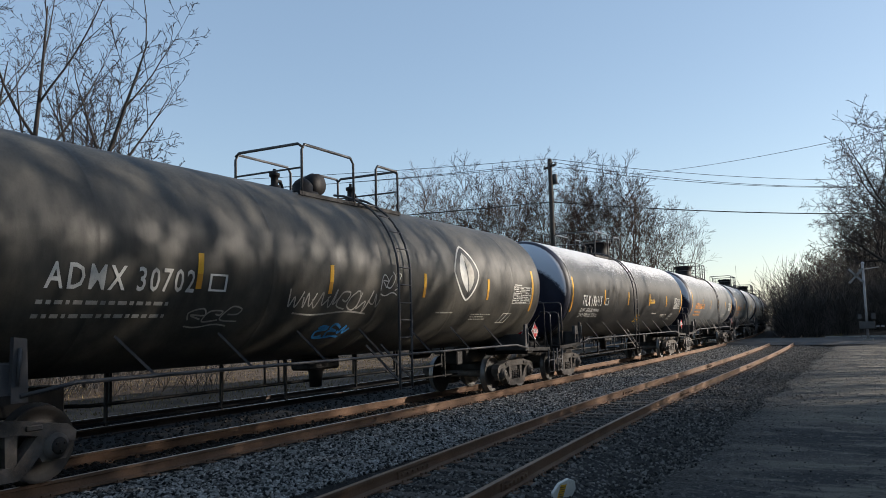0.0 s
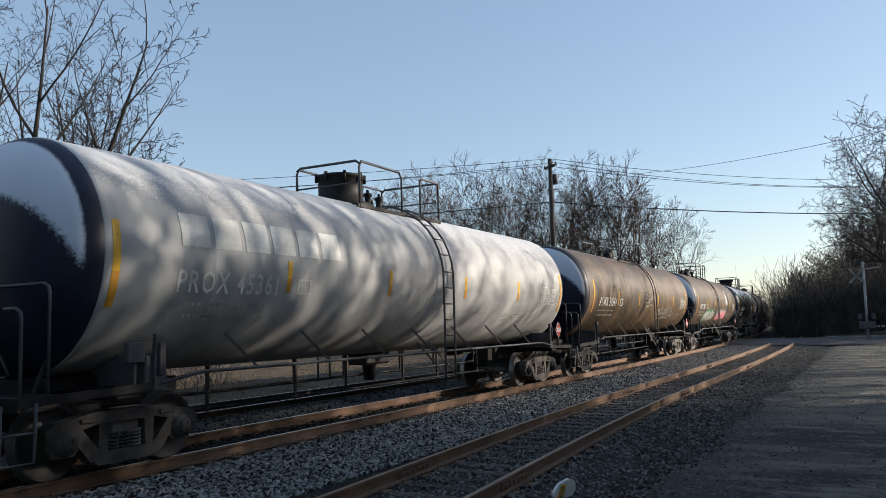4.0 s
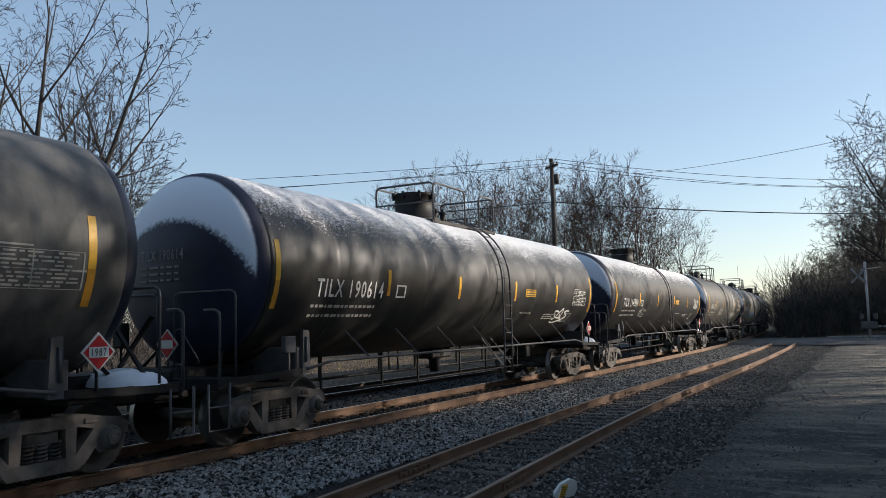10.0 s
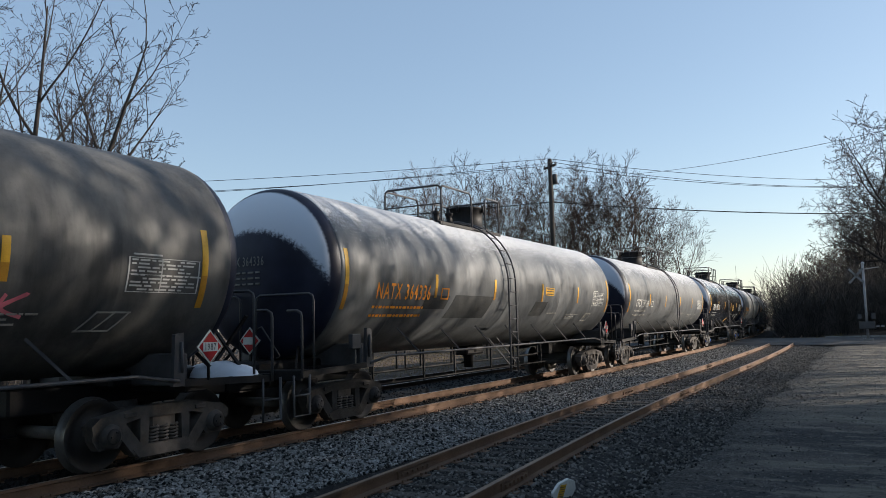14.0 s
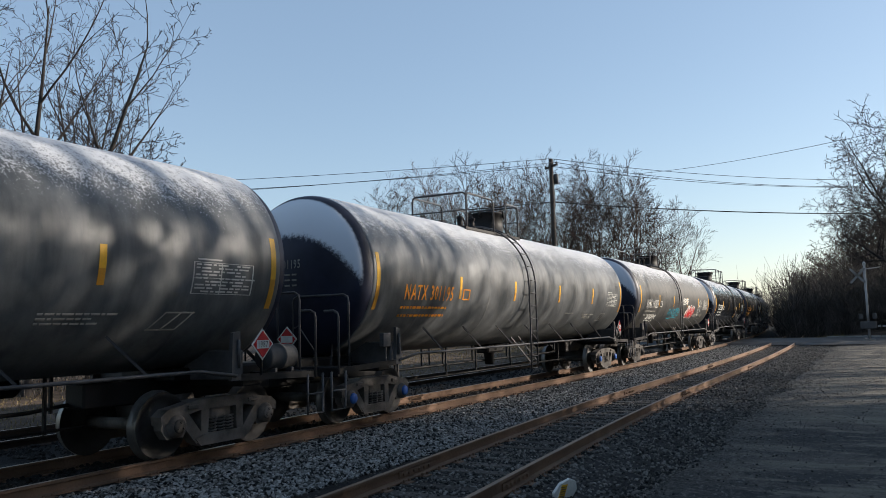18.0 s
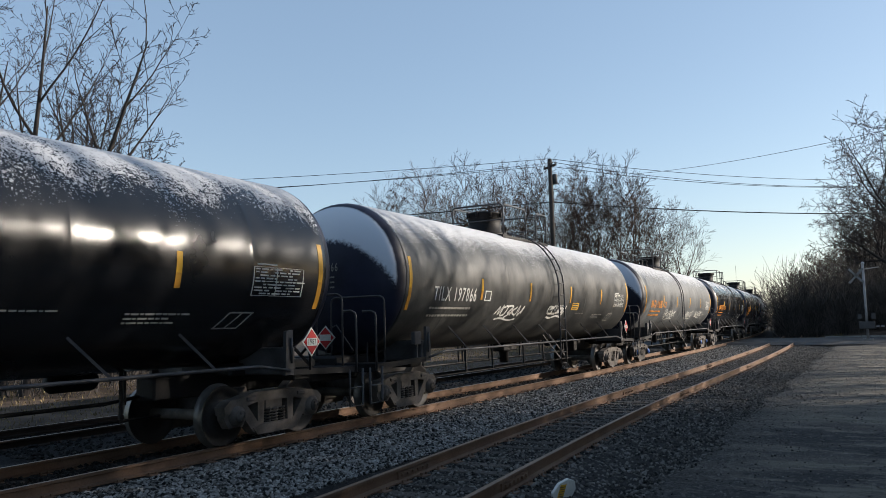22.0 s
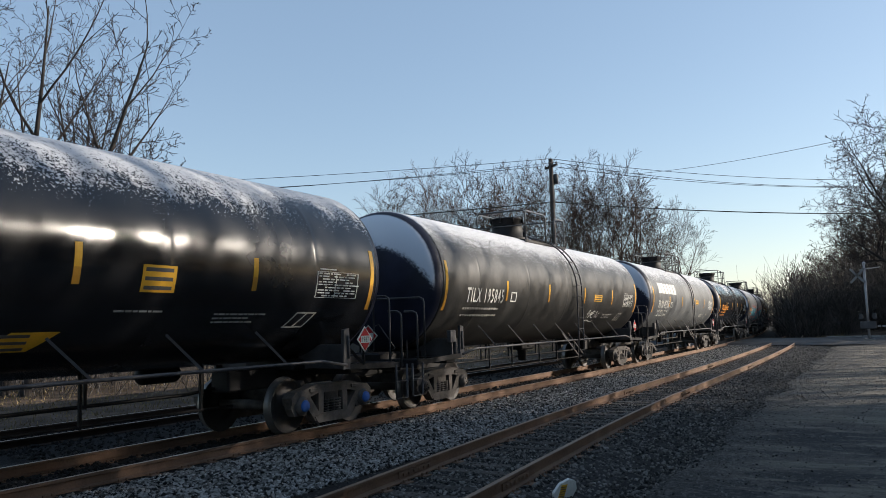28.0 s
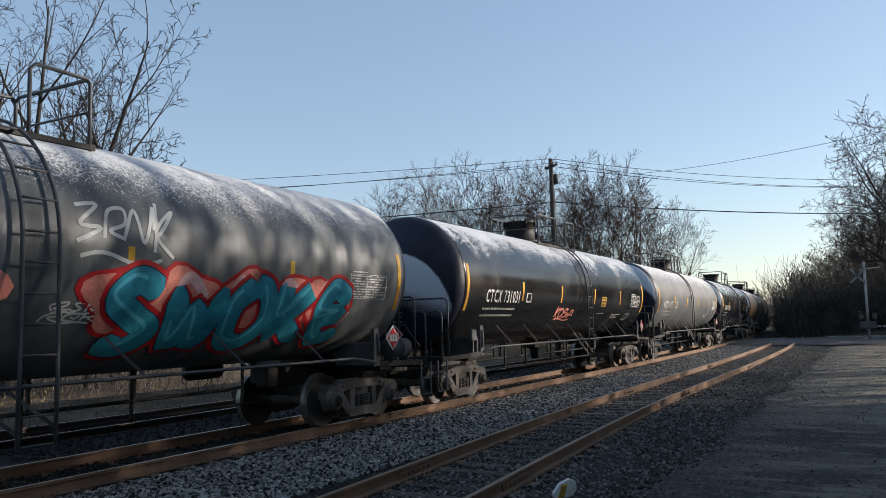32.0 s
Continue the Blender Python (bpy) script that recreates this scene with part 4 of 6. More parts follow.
def ribbon(g, pts, w, slot=0, off=0.006):
    """A sprayed stroke bent on to the flank, with round ends; points in metres along and degrees."""
    across = 6 if w > 0.12 else 1
    rows = []
    n = len(pts)
    for i, (u, a) in enumerate(pts):
        u0, a0 = pts[max(i - 1, 0)]
        u1, a1 = pts[min(i + 1, n - 1)]
        du, da = u1 - u0, radians(a1 - a0) * R
        k = math.hypot(du, da) or 1.0
        wide = w * (1.0 if across == 1 else min(1.0, 0.35 + 0.33 * min(i, n - 1 - i)))
        row = []
        for j in range(across + 1):
            f = (0.5 - j / across) * wide
            row.append(on_shell(u - da / k * f, radians(a) + du / k * f / R, off))
        rows.append(row)
    m = across + 1
    g.put([q for row in rows for q in row], [(i * m + j, i * m + j + 1, (i + 1) * m + j + 1, (i + 1) * m + j) for i in range(n - 1) for j in range(across)], slot)


def blob(g, u, a, ru, ra, rnd, slot=0, off=0.005, wob=0.25):
    n, rings = 28, 9
    shape = [1 + wob * math.sin(k * 2 * math.pi / n * 3 + rnd) + wob * 0.5 * math.sin(k * 2 * math.pi / n * 5 + rnd * 2.3) for k in range(n)]
    vs = [on_shell(u, radians(a), off)]
    for j in range(1, rings + 1):
        for k in range(n):
            t = 2 * math.pi * k / n
            vs.append(on_shell(u + ru * shape[k] * math.cos(t) * j / rings, radians(a + ra * shape[k] * math.sin(t) * j / rings), off))
    fs = [(0, 1 + k, 1 + (k + 1) % n) for k in range(n)]
    fs += [(1 + (j - 1) * n + k, 1 + (j - 1) * n + (k + 1) % n, 1 + j * n + (k + 1) % n, 1 + j * n + k) for j in range(1, rings) for k in range(n)]
    g.put(vs, fs, slot)


def lettering(name, text, u, a, height, mat, width=None, on=None, slant=0.0):
    """Words as flat letters bent on to the flank (or set on a flat place by on)."""
    cu = bpy.data.curves.new(name, "FONT")
    cu.body, cu.size, cu.resolution_u = text, 1.0, 2
    cu.align_y = "CENTER"
    cu.space_character = 1.22
    cu.offset = 0.012
    tmp = bpy.data.objects.new(name, cu)
    scene.collection.objects.link(tmp)
    me = bpy.data.meshes.new_from_object(tmp.evaluated_get(bpy.context.evaluated_depsgraph_get()))
    bpy.data.objects.remove(tmp)
    xs = [v.co.x for v in me.vertices] or [0, 1]
    span = max(xs) - min(xs)
    k = height / 0.70
    kx = width / span if width else k
    x0 = min(xs)
    for v in me.vertices:
        x, y = (v.co.x - x0) * kx + v.co.y * slant * height, v.co.y * k
        v.co = on(x, y) if on else on_shell(u + x, radians(a) + y / R, 0.012)
    me.materials.clear()
    me.materials.append(mat)
    return me


TRUCK = 0.74
WHEEL_R = 0.457


def side_frame_build(g):
    """Cast side frame: arched top, two windows, bearing ends."""
    y0, y1 = -0.1, 0.1
    g.prism([(-1.14, 0.48), (-1.16, 0.6), (-1.04, 0.69), (-0.82, 0.72), (-0.5, 0.78), (0.5, 0.78), (0.82, 0.72), (1.04, 0.69), (1.16, 0.6), (1.14, 0.48), (0.76, 0.57), (0.46, 0.63), (-0.46, 0.63), (-0.76, 0.57)], y0, y1)
    g.prism([(-0.44, 0.13), (-0.54, 0.24), (-0.34, 0.29), (0.34, 0.29), (0.54, 0.24), (0.44, 0.13)], y0, y1)
    for s in (-1, 1):
        g.prism([(s * 0.92, 0.62), (s * 0.70, 0.64), (s * 0.34, 0.22), (s * 0.52, 0.17)], y0 + 0.01, y1 - 0.01)
        g.prism([(s * 0.42, 0.68), (s * 0.27, 0.68), (s * 0.29, 0.24), (s * 0.42, 0.24)], y0 + 0.015, y1 - 0.015)
        g.prism([(s * 1.14, 0.58), (s * 0.64, 0.63), (s * 0.64, 0.44), (s * 0.74, 0.29), (s * 1.04, 0.29), (s * 1.13, 0.42)], y0 + 0.03, y1 - 0.03)
        g.lathe([(-0.17, 0.0), (-0.17, 0.08), (-0.13, 0.15), (0.0, 0.16)], (s * 0.889, 0, WHEEL_R), "y", 18)
        g.box(s * 0.6 - 0.1, s * 0.6 + 0.1, -0.13, -0.1, 0.66, 0.72, 0.008)


def spring_build(g):
    pts = [(0.06 * math.cos(t), 0.06 * math.sin(t), 0.28 + 0.22 * t / (2 * math.pi * 5)) for t in [i * math.pi / 4 for i in range(41)]]
    g.tube(pts, 0.018, 5)


def wheel_build(g):
    """Turned about the axle; flange inside."""
    g.lathe([(-0.07, 0.08), (-0.07, 0.17), (-0.03, 0.22), (-0.02, 0.36), (-0.065, 0.40), (-0.065, WHEEL_R - 0.006)], (0, 0, 0), "y", 36)
    g.lathe([(-0.065, WHEEL_R - 0.006), (0.03, WHEEL_R + 0.002), (0.045, WHEEL_R + 0.026), (0.07, WHEEL_R + 0.026)], (0, 0, 0), "y", 36, 1)
    g.lathe([(0.07, WHEEL_R + 0.026), (0.07, 0.40), (0.04, 0.36), (0.05, 0.2), (0.08, 0.17), (0.08, 0.05)], (0, 0, 0), "y", 36)


def ladder_rail(u):
    """Follows the flank from the crown down to below the side rail."""
    def build(g):
        pts = [on_shell(u, radians(a), 0.1) for a in range(84, 2, -9)]
        pts += [(u, -1.66, 2.6), (u, -1.66, 1.4), (u, -1.65, 0.55)]
        g.tube(pts, 0.024, 6)
    return build


RUNGS = [on_shell(0, radians(a), 0.1)[1:] for a in (72, 58, 44, 30, 17, 4)] + [(-1.66, 2.52), (-1.66, 2.18), (-1.66, 1.85), (-1.66, 1.52), (-1.66, 1.2), (-1.655, 0.88), (-1.65, 0.57)]


def long_hoop(g):
    """Crown railing hoop beside the hatch."""
    g.tube([(-1.62, -0.78, 4.0), (-1.62, -0.78, 4.92), (-1.55, -0.78, 5.03), (-0.12, -0.78, 5.03), (-0.02, -0.78, 4.92), (-0.02, -0.78, 4.05)], 0.026, 6)


def short_hoop(g):
    """Crown railing hoop past the ladder gap."""
    g.tube([(0.78, -0.78, 4.05), (0.78, -0.78, 4.95), (0.85, -0.78, 5.03), (1.58, -0.78, 5.03), (1.62, -0.78, 4.98), (1.62, -0.78, 4.0)], 0.026, 6)


def handrail_end(g):
    g.tube([(-0.62, -1.42, 1.08), (-0.62, -1.42, 2.2), (-0.62, -1.4, 2.28), (-0.62, -1.32, 2.32), (-0.62, -0.28, 2.32), (-0.62, -0.2, 2.28), (-0.62, -0.18, 2.2), (-0.62, -0.18, 1.1)], 0.02, 6)


def handrail_side(g):
    g.tube([(-0.98, -1.46, 0.95), (-0.98, -1.46, 1.92), (-0.98, -1.44, 1.99), (-0.98, -1.36, 2.03), (-0.98, -1.16, 2.03)], 0.022, 6)


def manway_build(g):
    g.lathe([(-0.08, 0.62), (-0.02, 0.62), (0.0, 0.46), (0.5, 0.46), (0.52, 0.50), (0.56, 0.50), (0.58, 0.44), (0.62, 0.0)], (0, 0, ZC + R), "z", 28)
    for k in range(8):
        t = k * math.pi / 4
        g.lathe([(0.42, 0.0), (0.42, 0.035), (0.60, 0.035), (0.60, 0.0)], (0.5 * math.cos(t), 0.5 * math.sin(t), ZC + R), "z", 8)


def round_valve_build(g):
    g.lathe([(-0.06, 0.3), (0.05, 0.3), (0.08, 0.2), (0.2, 0.2), (0.28, 0.14), (0.34, 0.05), (0.35, 0.0)], (0, 0, ZC + R), "z", 20)
    g.lathe([(-0.16, 0.0), (-0.16, 0.2), (0.0, 0.24), (0.16, 0.2), (0.16, 0.0)], (0.34, 0, ZC + R + 0.25), "y", 20)


def valve_build(g):
    g.lathe([(-0.05, 0.12), (0.1, 0.12), (0.12, 0.07), (0.26, 0.07), (0.28, 0.1), (0.34, 0.1), (0.36, 0.03), (0.42, 0.03), (0.42, 0.0)], (0, 0, ZC + R), "z", 14)
    g.tube([(0, 0, ZC + R + 0.2), (0.22, 0.05, ZC + R + 0.22), (0.3, 0.07, ZC + R + 0.1)], 0.035, 8)


def grate_build(g):
    """Walkway round the hatch: frame and slats."""
    for y in (-0.78, -0.42, 0.42, 0.78):
        g.box(-1.7, 1.7, y - 0.02, y + 0.02, 4.1, 4.17)
    for i in range(24):
        u = -1.68 + i * 0.146
        g.box(u - 0.012, u + 0.012, -0.78, -0.42, 4.15, 4.175)
        g.box(u - 0.012, u + 0.012, 0.42, 0.78, 4.15, 4.175)


def stub_build(g):
    g.box(-1.32, 2.4, -0.2, 0.2, 0.72, 1.08, 0.03)
    g.box(-1.0, 1.2, -0.55, 0.55, 1.0, 1.2, 0.04)


def coupler_build(g):
    g.box(-1.72, -1.3, -0.1, 0.1, 0.76, 0.98, 0.03)
    g.prism([(-1.95, 0.70), (-1.66, 0.70), (-1.62, 0.78), (-1.62, 0.98), (-1.66, 1.06), (-1.95, 1.06)], -0.17, 0.17)


def deck_build(g):
    g.box(-0.93, -0.42, -1.32, 1.32, 1.03, 1.06, 0.006)


def end_sill_build(g):
    g.box(-0.99, -0.935, -1.44, 1.44, 0.90, 1.07, 0.01)


def bolster_build(g):
    g.box(0.3, 0.7, -1.42, 1.42, 0.92, 1.06, 0.02)


def stringer_build(g):
    g.beam((-0.95, -1.42, 1.0), (0.82, -1.47, 1.06), 0.05, 0.1)


def deck_brace_build(g):
    g.beam((-0.45, -0.9, 1.05), (0.1, -0.55, 1.75), 0.03, 0.05)


def step_build(g):
    g.tube([(-1.18, -1.45, 1.0), (-1.18, -1.45, 0.36), (-0.78, -1.45, 0.36), (-0.78, -1.45, 1.0)], 0.02, 6)
    g.tube([(-1.18, -1.45, 0.68), (-0.78, -1.45, 0.68)], 0.016, 6)


def brake_gear(g):
    g.tube([(-0.7, 0.9, 1.1), (-0.7, 0.9, 1.9)], 0.02, 6)
    g.box(-0.78, -0.62, 0.78, 1.02, 1.5, 1.9, 0.03)


MIRROR = Matrix.Diagonal((1, -1, 1, 1))


def flip_y(me, key):
    if key not in CACHE:
        c = me.copy()
        c.transform(MIRROR)
        c.flip_normals()
        CACHE[key] = c
    return CACHE[key]


PLACARD = {}


def placard_meshes(number):
    if number not in PLACARD:
        g = Geo()
        g.prism([(0, -0.2), (0.2, 0), (0, 0.2), (-0.2, 0)], -0.008, 0.0)
        g.prism([(0, -0.235), (0.235, 0), (0, 0.235), (-0.235, 0)], 0.002, 0.012, 1)
        g.box(-0.135, 0.135, -0.012, -0.008, -0.062, 0.062, 0, 2)
        body = g.mesh("placard", M_RED, M_WHITE, M_WHITE)
        txt = lettering("number", number, 0, 0, 0.09, M_GRIME, 0.2, on=lambda x, y: (x - 0.1, -0.015, y - 0.005)) if number else None
        PLACARD[number] = (body, txt)
    return PLACARD[number]


def decals(car, rnd, spec, length):
    """Stripes, stencils and sprayed paint on the near flank."""
    def stripe(u, a0, a1, w=0.11, skew=0.0):
        key = ("reflective_stripe", round(u, 2), a0, a1)
        low = a0 + (a1 - a0) * 0.42
        part("reflective_stripe", once(key, lambda g: (patch(g, u - w / 2, u + w / 2, low, a1), patch(g, u - w / 2, u + w / 2, a0, low, 1)), M_YELLOW, M_AMBER), car, None, "yellow and amber reflective stripe")

    end = 0.5 if spec["kind"] == "adm" else 0.16
    stripe(end, -26, 14)
    stripe(length - end, -26, 14)
    for u in (3.4, 6.35, 9.5, 12.5):
        stripe(u * length / 15.75, -16, 2, 0.1)
    mark = {"white": M_WHITE, "dim": M_DIM, "orange": M_ORANGE}[spec.get("ink", "white")]
    u0 = 1.15
    part("lettering", lettering("lettering", spec["mark"], u0, -13 if not spec.get("low") else -15, spec.get("size", 0.3), mark, spec.get("wide", 2.0)), car, None, "stencilled car mark")
    for k, line in enumerate(spec.get("lines", ("", ""))):
        a = -24 - 6.5 * k
        if line:
            part("lettering", lettering("lettering", line, u0 - 0.05, a, 0.115, mark, 1.95), car, None, "small stencilled weight line")
        else:
            key = ("stencil_line", k, mark.name)

            def bars(g, a=a):
                x = u0 - 0.05
                for w in (0.08, 0.06, 0.1, 0.05, 0.12, 0.16, 0.07, 0.09, 0.13, 0.06, 0.1, 0.08, 0.14, 0.05):
                    patch(g, x, x + w, a - 0.9, a + 0.9, 0, 0.008)
                    x += w + 0.045
            part("stencil_line", once(key, bars, M_DIM if mark is M_WHITE else mark), car, None, "row of small stencilled figures")

    def plate(g):
        for q in ((3.62, 3.66, -17, -8), (3.92, 3.96, -17, -8), (3.62, 3.96, -17, -16), (3.62, 3.96, -9, -8)):
            patch(g, *q, 0, 0.008)
    part("plate_mark", once(("plate_mark", mark.name), plate, mark), car, None, "small boxed letter")

    def table(g):
        t0 = length - 1.75
        widths = (0.09, 0.15, 0.06, 0.19, 0.11, 0.07, 0.16, 0.08)
        for i in range(9):
            x, k = t0 + 0.03, i * 3
            while x < t0 + 1.0:
                w = widths[k % 8]
                if (i + k) % 6:
                    patch(g, x, x + w, -17.6 + 1.7 * i, -16.8 + 1.7 * i, 0, 0.008)
                x, k = x + w + 0.035, k + 1
        for q in ((-0.02, 1.15, -18.6, -18.3), (-0.02, 1.15, -2.7, -2.4), (-0.02, 0.0, -18.6, -2.4), (1.13, 1.15, -18.6, -2.4), (0.5, 0.515, -18.6, -2.4), (-0.02, 1.15, -10.4, -10.2), (0.05, 0.5, -1.4, -0.6)):
            patch(g, t0 + q[0], t0 + q[1], q[2], q[3], 0, 0.008)
    part("data_table", once(("data_table", length, mark.name if mark is M_DIM else "w"), table, M_DIM if mark is M_DIM else M_WHITE), car, None, "white stencilled data table")

    def boxed(g):
        t0 = length - 2.3
        for q in ((0, 0.5, -38.8, -38), (0.22, 0.72, -29, -28.2), (0.0, 0.03, -38.8, -28.2), (0.47, 0.5, -38.8, -28.2), (0.24, 0.27, -38, -29)):
            patch(g, t0 + q[0], t0 + q[1], q[2], q[3], 0, 0.008, 0.22 if q[3] - q[2] > 2 else 0.0)
    part("inspection_box", once(("inspection_box", length), boxed, M_DIM), car, None, "small slanted stencilled box")
    for k, (u, w, a) in enumerate(((3.9, 0.95, -30), (3.9, 0.7, -32.4), (3.9, 0.85, -34.8), (5.6, 0.7, -28.5))):
        
        def dashes(g):
            x, i = length - u, 0
            while x < length - u + w:
                step = (0.07, 0.12, 0.05, 0.15, 0.09)[(i + k) % 5]
                patch(g, x, x + step, a, a + 0.9, 0, 0.008)
                x, i = x + step + 0.025, i + 1
        part("stencil_line", once(("small_line", length, k), dashes, M_DIM), car)

    for item in spec.get("extra", ()):
        what = item[0]
        if what == "leaf":
            u, a = item[1], item[2]

            def leaf(g):
                ring = []
                for i in range(41):
                    t = 2 * math.pi * i / 40
                    k = (abs(math.cos(t)) ** 1.35 + abs(math.sin(t)) ** 1.35) ** (-1 / 1.35)
                    ring.append((u + 0.6 * k * math.cos(t), a + 23 * k * math.sin(t)))
                for i in range(40):
                    for j in range(4):
                        f0, f1 = j / 4, (j + 1) / 4
                        quad = [(ring[i], f0), (ring[i + 1], f0), (ring[i + 1], f1), (ring[i], f1)]
                        g.put([on_shell(u + (p[0] - u) * f, radians(a + (p[1] - a) * f), 0.005) for p, f in quad], [(0, 1, 2, 3)], 2)
                ribbon(g, ring, 0.05, 0, 0.008)
                n = 10
                for i in range(n):
                    rows = []
                    for f in (i / n, (i + 1) / n):
                        wide = 0.34 * math.sin(math.pi * f) ** 0.8
                        rows.append((u + 0.05 - 0.08 * f, wide, a - 17 + 34 * f))
                    for side, slot in ((-1, 0), (1, 1)):
                        (m0, w0, a0), (m1, w1, a1) = rows
                        g.put([on_shell(x, radians(d), 0.009) for x, d in ((m0, a0), (m0 + side * w0, a0), (m1 + side * w1, a1), (m1, a1))], [(0, 1, 2, 3)], slot)
                ribbon(g, [(u + 0.08 - 0.012 * i, a - 21 + 3.4 * i) for i in range(10)], 0.035, 2, 0.012)
            part("emblem", once(("emblem", u, a), leaf, M_WHITE, M_DIM, M_PATCH), car, None, "white leaf in a rounded diamond outline")
        elif what == "yellow":
            u, a, w, h = item[1:5]

            def card(g):
                patch(g, u, u + w, a - h / 2, a + h / 2, 0, 0.007, item[5] if len(item) > 5 else 0.0)
                rows = 3
                for i in range(rows):
                    aa = a - h / 2 + h * (i + 0.5) / rows
                    patch(g, u + 0.08 * w, u + 0.9 * w, aa - h * 0.07, aa + h * 0.07, 1, 0.010, 0.0)
            part("notice", once(("notice", *item[1:]), card, M_YELLOW, M_GRIME), car, None, "yellow notice with black lines")
        elif what == "dark":
            def darks(g):
                patch(g, item[1], item[2], item[3], item[4], 0, 0.005, item[5] if len(item) > 5 else 0.0)
            part("repaint_patch", once(("repaint_patch", *item[1:]), darks, M_PATCH), car, None, "dark grey repainted patch")
        elif what == "logo":
            for k in range(6):
                def block(g):
                    x, w = 1.2 + k * 0.61, 0.52
                    patch(g, x, x + w, 5, 22, 0, 0.008)
                part("logo_block", once(("logo_block", k), block, M_WHITE), car, None, "large white block shape")
        elif what == "scrawl":
            u, a, w, h, mat, seed = item[1:7]

            rr = random.Random(seed)
            n = max(3, int(w / 0.32))
            tail = rr.choice((-1, 1))
            for k in range(n + 1):
                x = u + w * k / n
                if k < n:
                    form = [(px + rr.uniform(-0.14, 0.14), py + rr.uniform(-0.14, 0.14)) for px, py in rr.choice(FORMS + SWIRLS)]
                    grow_k = rr.uniform(0.75, 1.25)
                    pts = [(x + w / n * (1.1 * px + 0.35 * py), a + h * grow_k * (py - 0.5)) for px, py in smooth(form)]
                else:
                    pts = [(u + w * (0.1 + 0.8 * i / 12), a - h * 0.72 + h * 0.1 * tail * math.sin(i * 0.55)) for i in range(13)]
                stroke = item[7] if len(item) > 7 else 0.03
                part("graffiti_stroke", once(("graffiti_stroke", u, a, w, seed, k, mat.name), lambda g: ribbon(g, pts, stroke, 0, 0.007 + 0.0004 * (k % 3)), mat), car, None, "sprayed graffiti stroke")
        elif what == "piece":
            u, a, w, h, fill, rim, glow, seed = item[1:9]

            rr = random.Random(seed)
            n = item[9] if len(item) > 9 else 5
            cw = w / n
            for k in range(n):
                form = (FORMS if seed == 100 else SWIRLS)[(seed + k) % 5]
                x0, tip = u + cw * k, rr.uniform(-0.08, 0.08)

                def letter(g):
                    pts = [(x0 + cw * (0.08 + 0.84 * px + tip * py), a + h * (py - 0.5)) for px, py in smooth(form)]
                    thick = min(cw * 0.36, 0.34) if seed != 100 else 0.36
                    if seed == 100:
                        blob(g, x0 + cw * 0.3, a + h * 0.22, cw * 0.66, h * 0.5, k * 1.7, 1, 0.0080 + 0.0003 * k, 0.16)
                        blob(g, x0 + cw * 0.3, a + h * 0.22, cw * 0.58, h * 0.44, k * 1.7, 2, 0.0100 + 0.0003 * k, 0.18)
                        ribbon(g, [(x0 + cw * (0.05 + 0.06 * i), a + h * (0.45 + 0.12 * math.sin(i * 0.52))) for i in range(10)], 0.16, 4, 0.0125 + 0.0003 * k)
                        top = 0.0150
                    else:
                        blob(g, x0 + cw * 0.5, a + h * 0.08, cw * 0.66, h * 0.62, k + seed, 2, 0.0070 + 0.0003 * k, 0.22)
                        top = 0.0100
                    ribbon(g, pts, thick * 1.45, 1, top + 0.0003 * k)
                    ribbon(g, pts, thick * 1.08, 5, top + 0.0025 + 0.0003 * k)
                    ribbon(g, pts, thick, 0, top + 0.0045 + 0.0003 * k)
                    ribbon(g, [(q[0] - thick * 0.2, q[1] + 2.5) for q in pts[4:-6]], thick * 0.16, 3, top + 0.0065 + 0.0003 * k)
                part("graffiti_letter", once(("graffiti_letter", u, a, w, seed, k), letter, fill, rim, glow, M_SKYBLUE if seed == 100 else M_WHITE, M_BLUSH, M_NAVY), car, None, "sprayed bubble letter with outline")


# loose stroke forms in a unit box, for the sprayed bubble letters
FORMS = [
    [(0.9, 0.85), (0.5, 1.0), (0.15, 0.75), (0.5, 0.5), (0.85, 0.28), (0.5, 0.0), (0.05, 0.12)],
    [(0.0, 0.95), (0.2, 0.05), (0.45, 0.6), (0.7, 0.05), (1.0, 0.95)],
    [(0.5, 1.0), (0.08, 0.7), (0.15, 0.15), (0.6, 0.0), (0.95, 0.4), (0.8, 0.9), (0.45, 1.0)],
    [(0.1, 0.0), (0.12, 1.0), (0.15, 0.45), (0.85, 0.95), (0.3, 0.5), (0.95, 0.0)],
    [(0.95, 0.8), (0.4, 1.0), (0.1, 0.6), (0.75, 0.55), (0.15, 0.4), (0.4, 0.0), (1.0, 0.15)],
]


SWIRLS = [
    [(0.0, 0.2), (0.35, 0.95), (0.6, 0.1), (0.95, 0.9), (1.0, 0.3)],
    [(0.1, 0.9), (0.8, 0.8), (0.3, 0.45), (0.9, 0.35), (0.1, 0.05)],
    [(0.95, 0.1), (0.1, 0.2), (0.2, 0.85), (0.75, 0.9), (0.7, 0.45), (0.4, 0.5)],
    [(0.0, 0.6), (0.4, 0.15), (0.5, 0.95), (0.8, 0.2), (1.0, 0.75)],
    [(0.2, 0.0), (0.1, 0.7), (0.6, 1.0), (0.85, 0.6), (0.35, 0.4), (0.9, 0.05)],
]


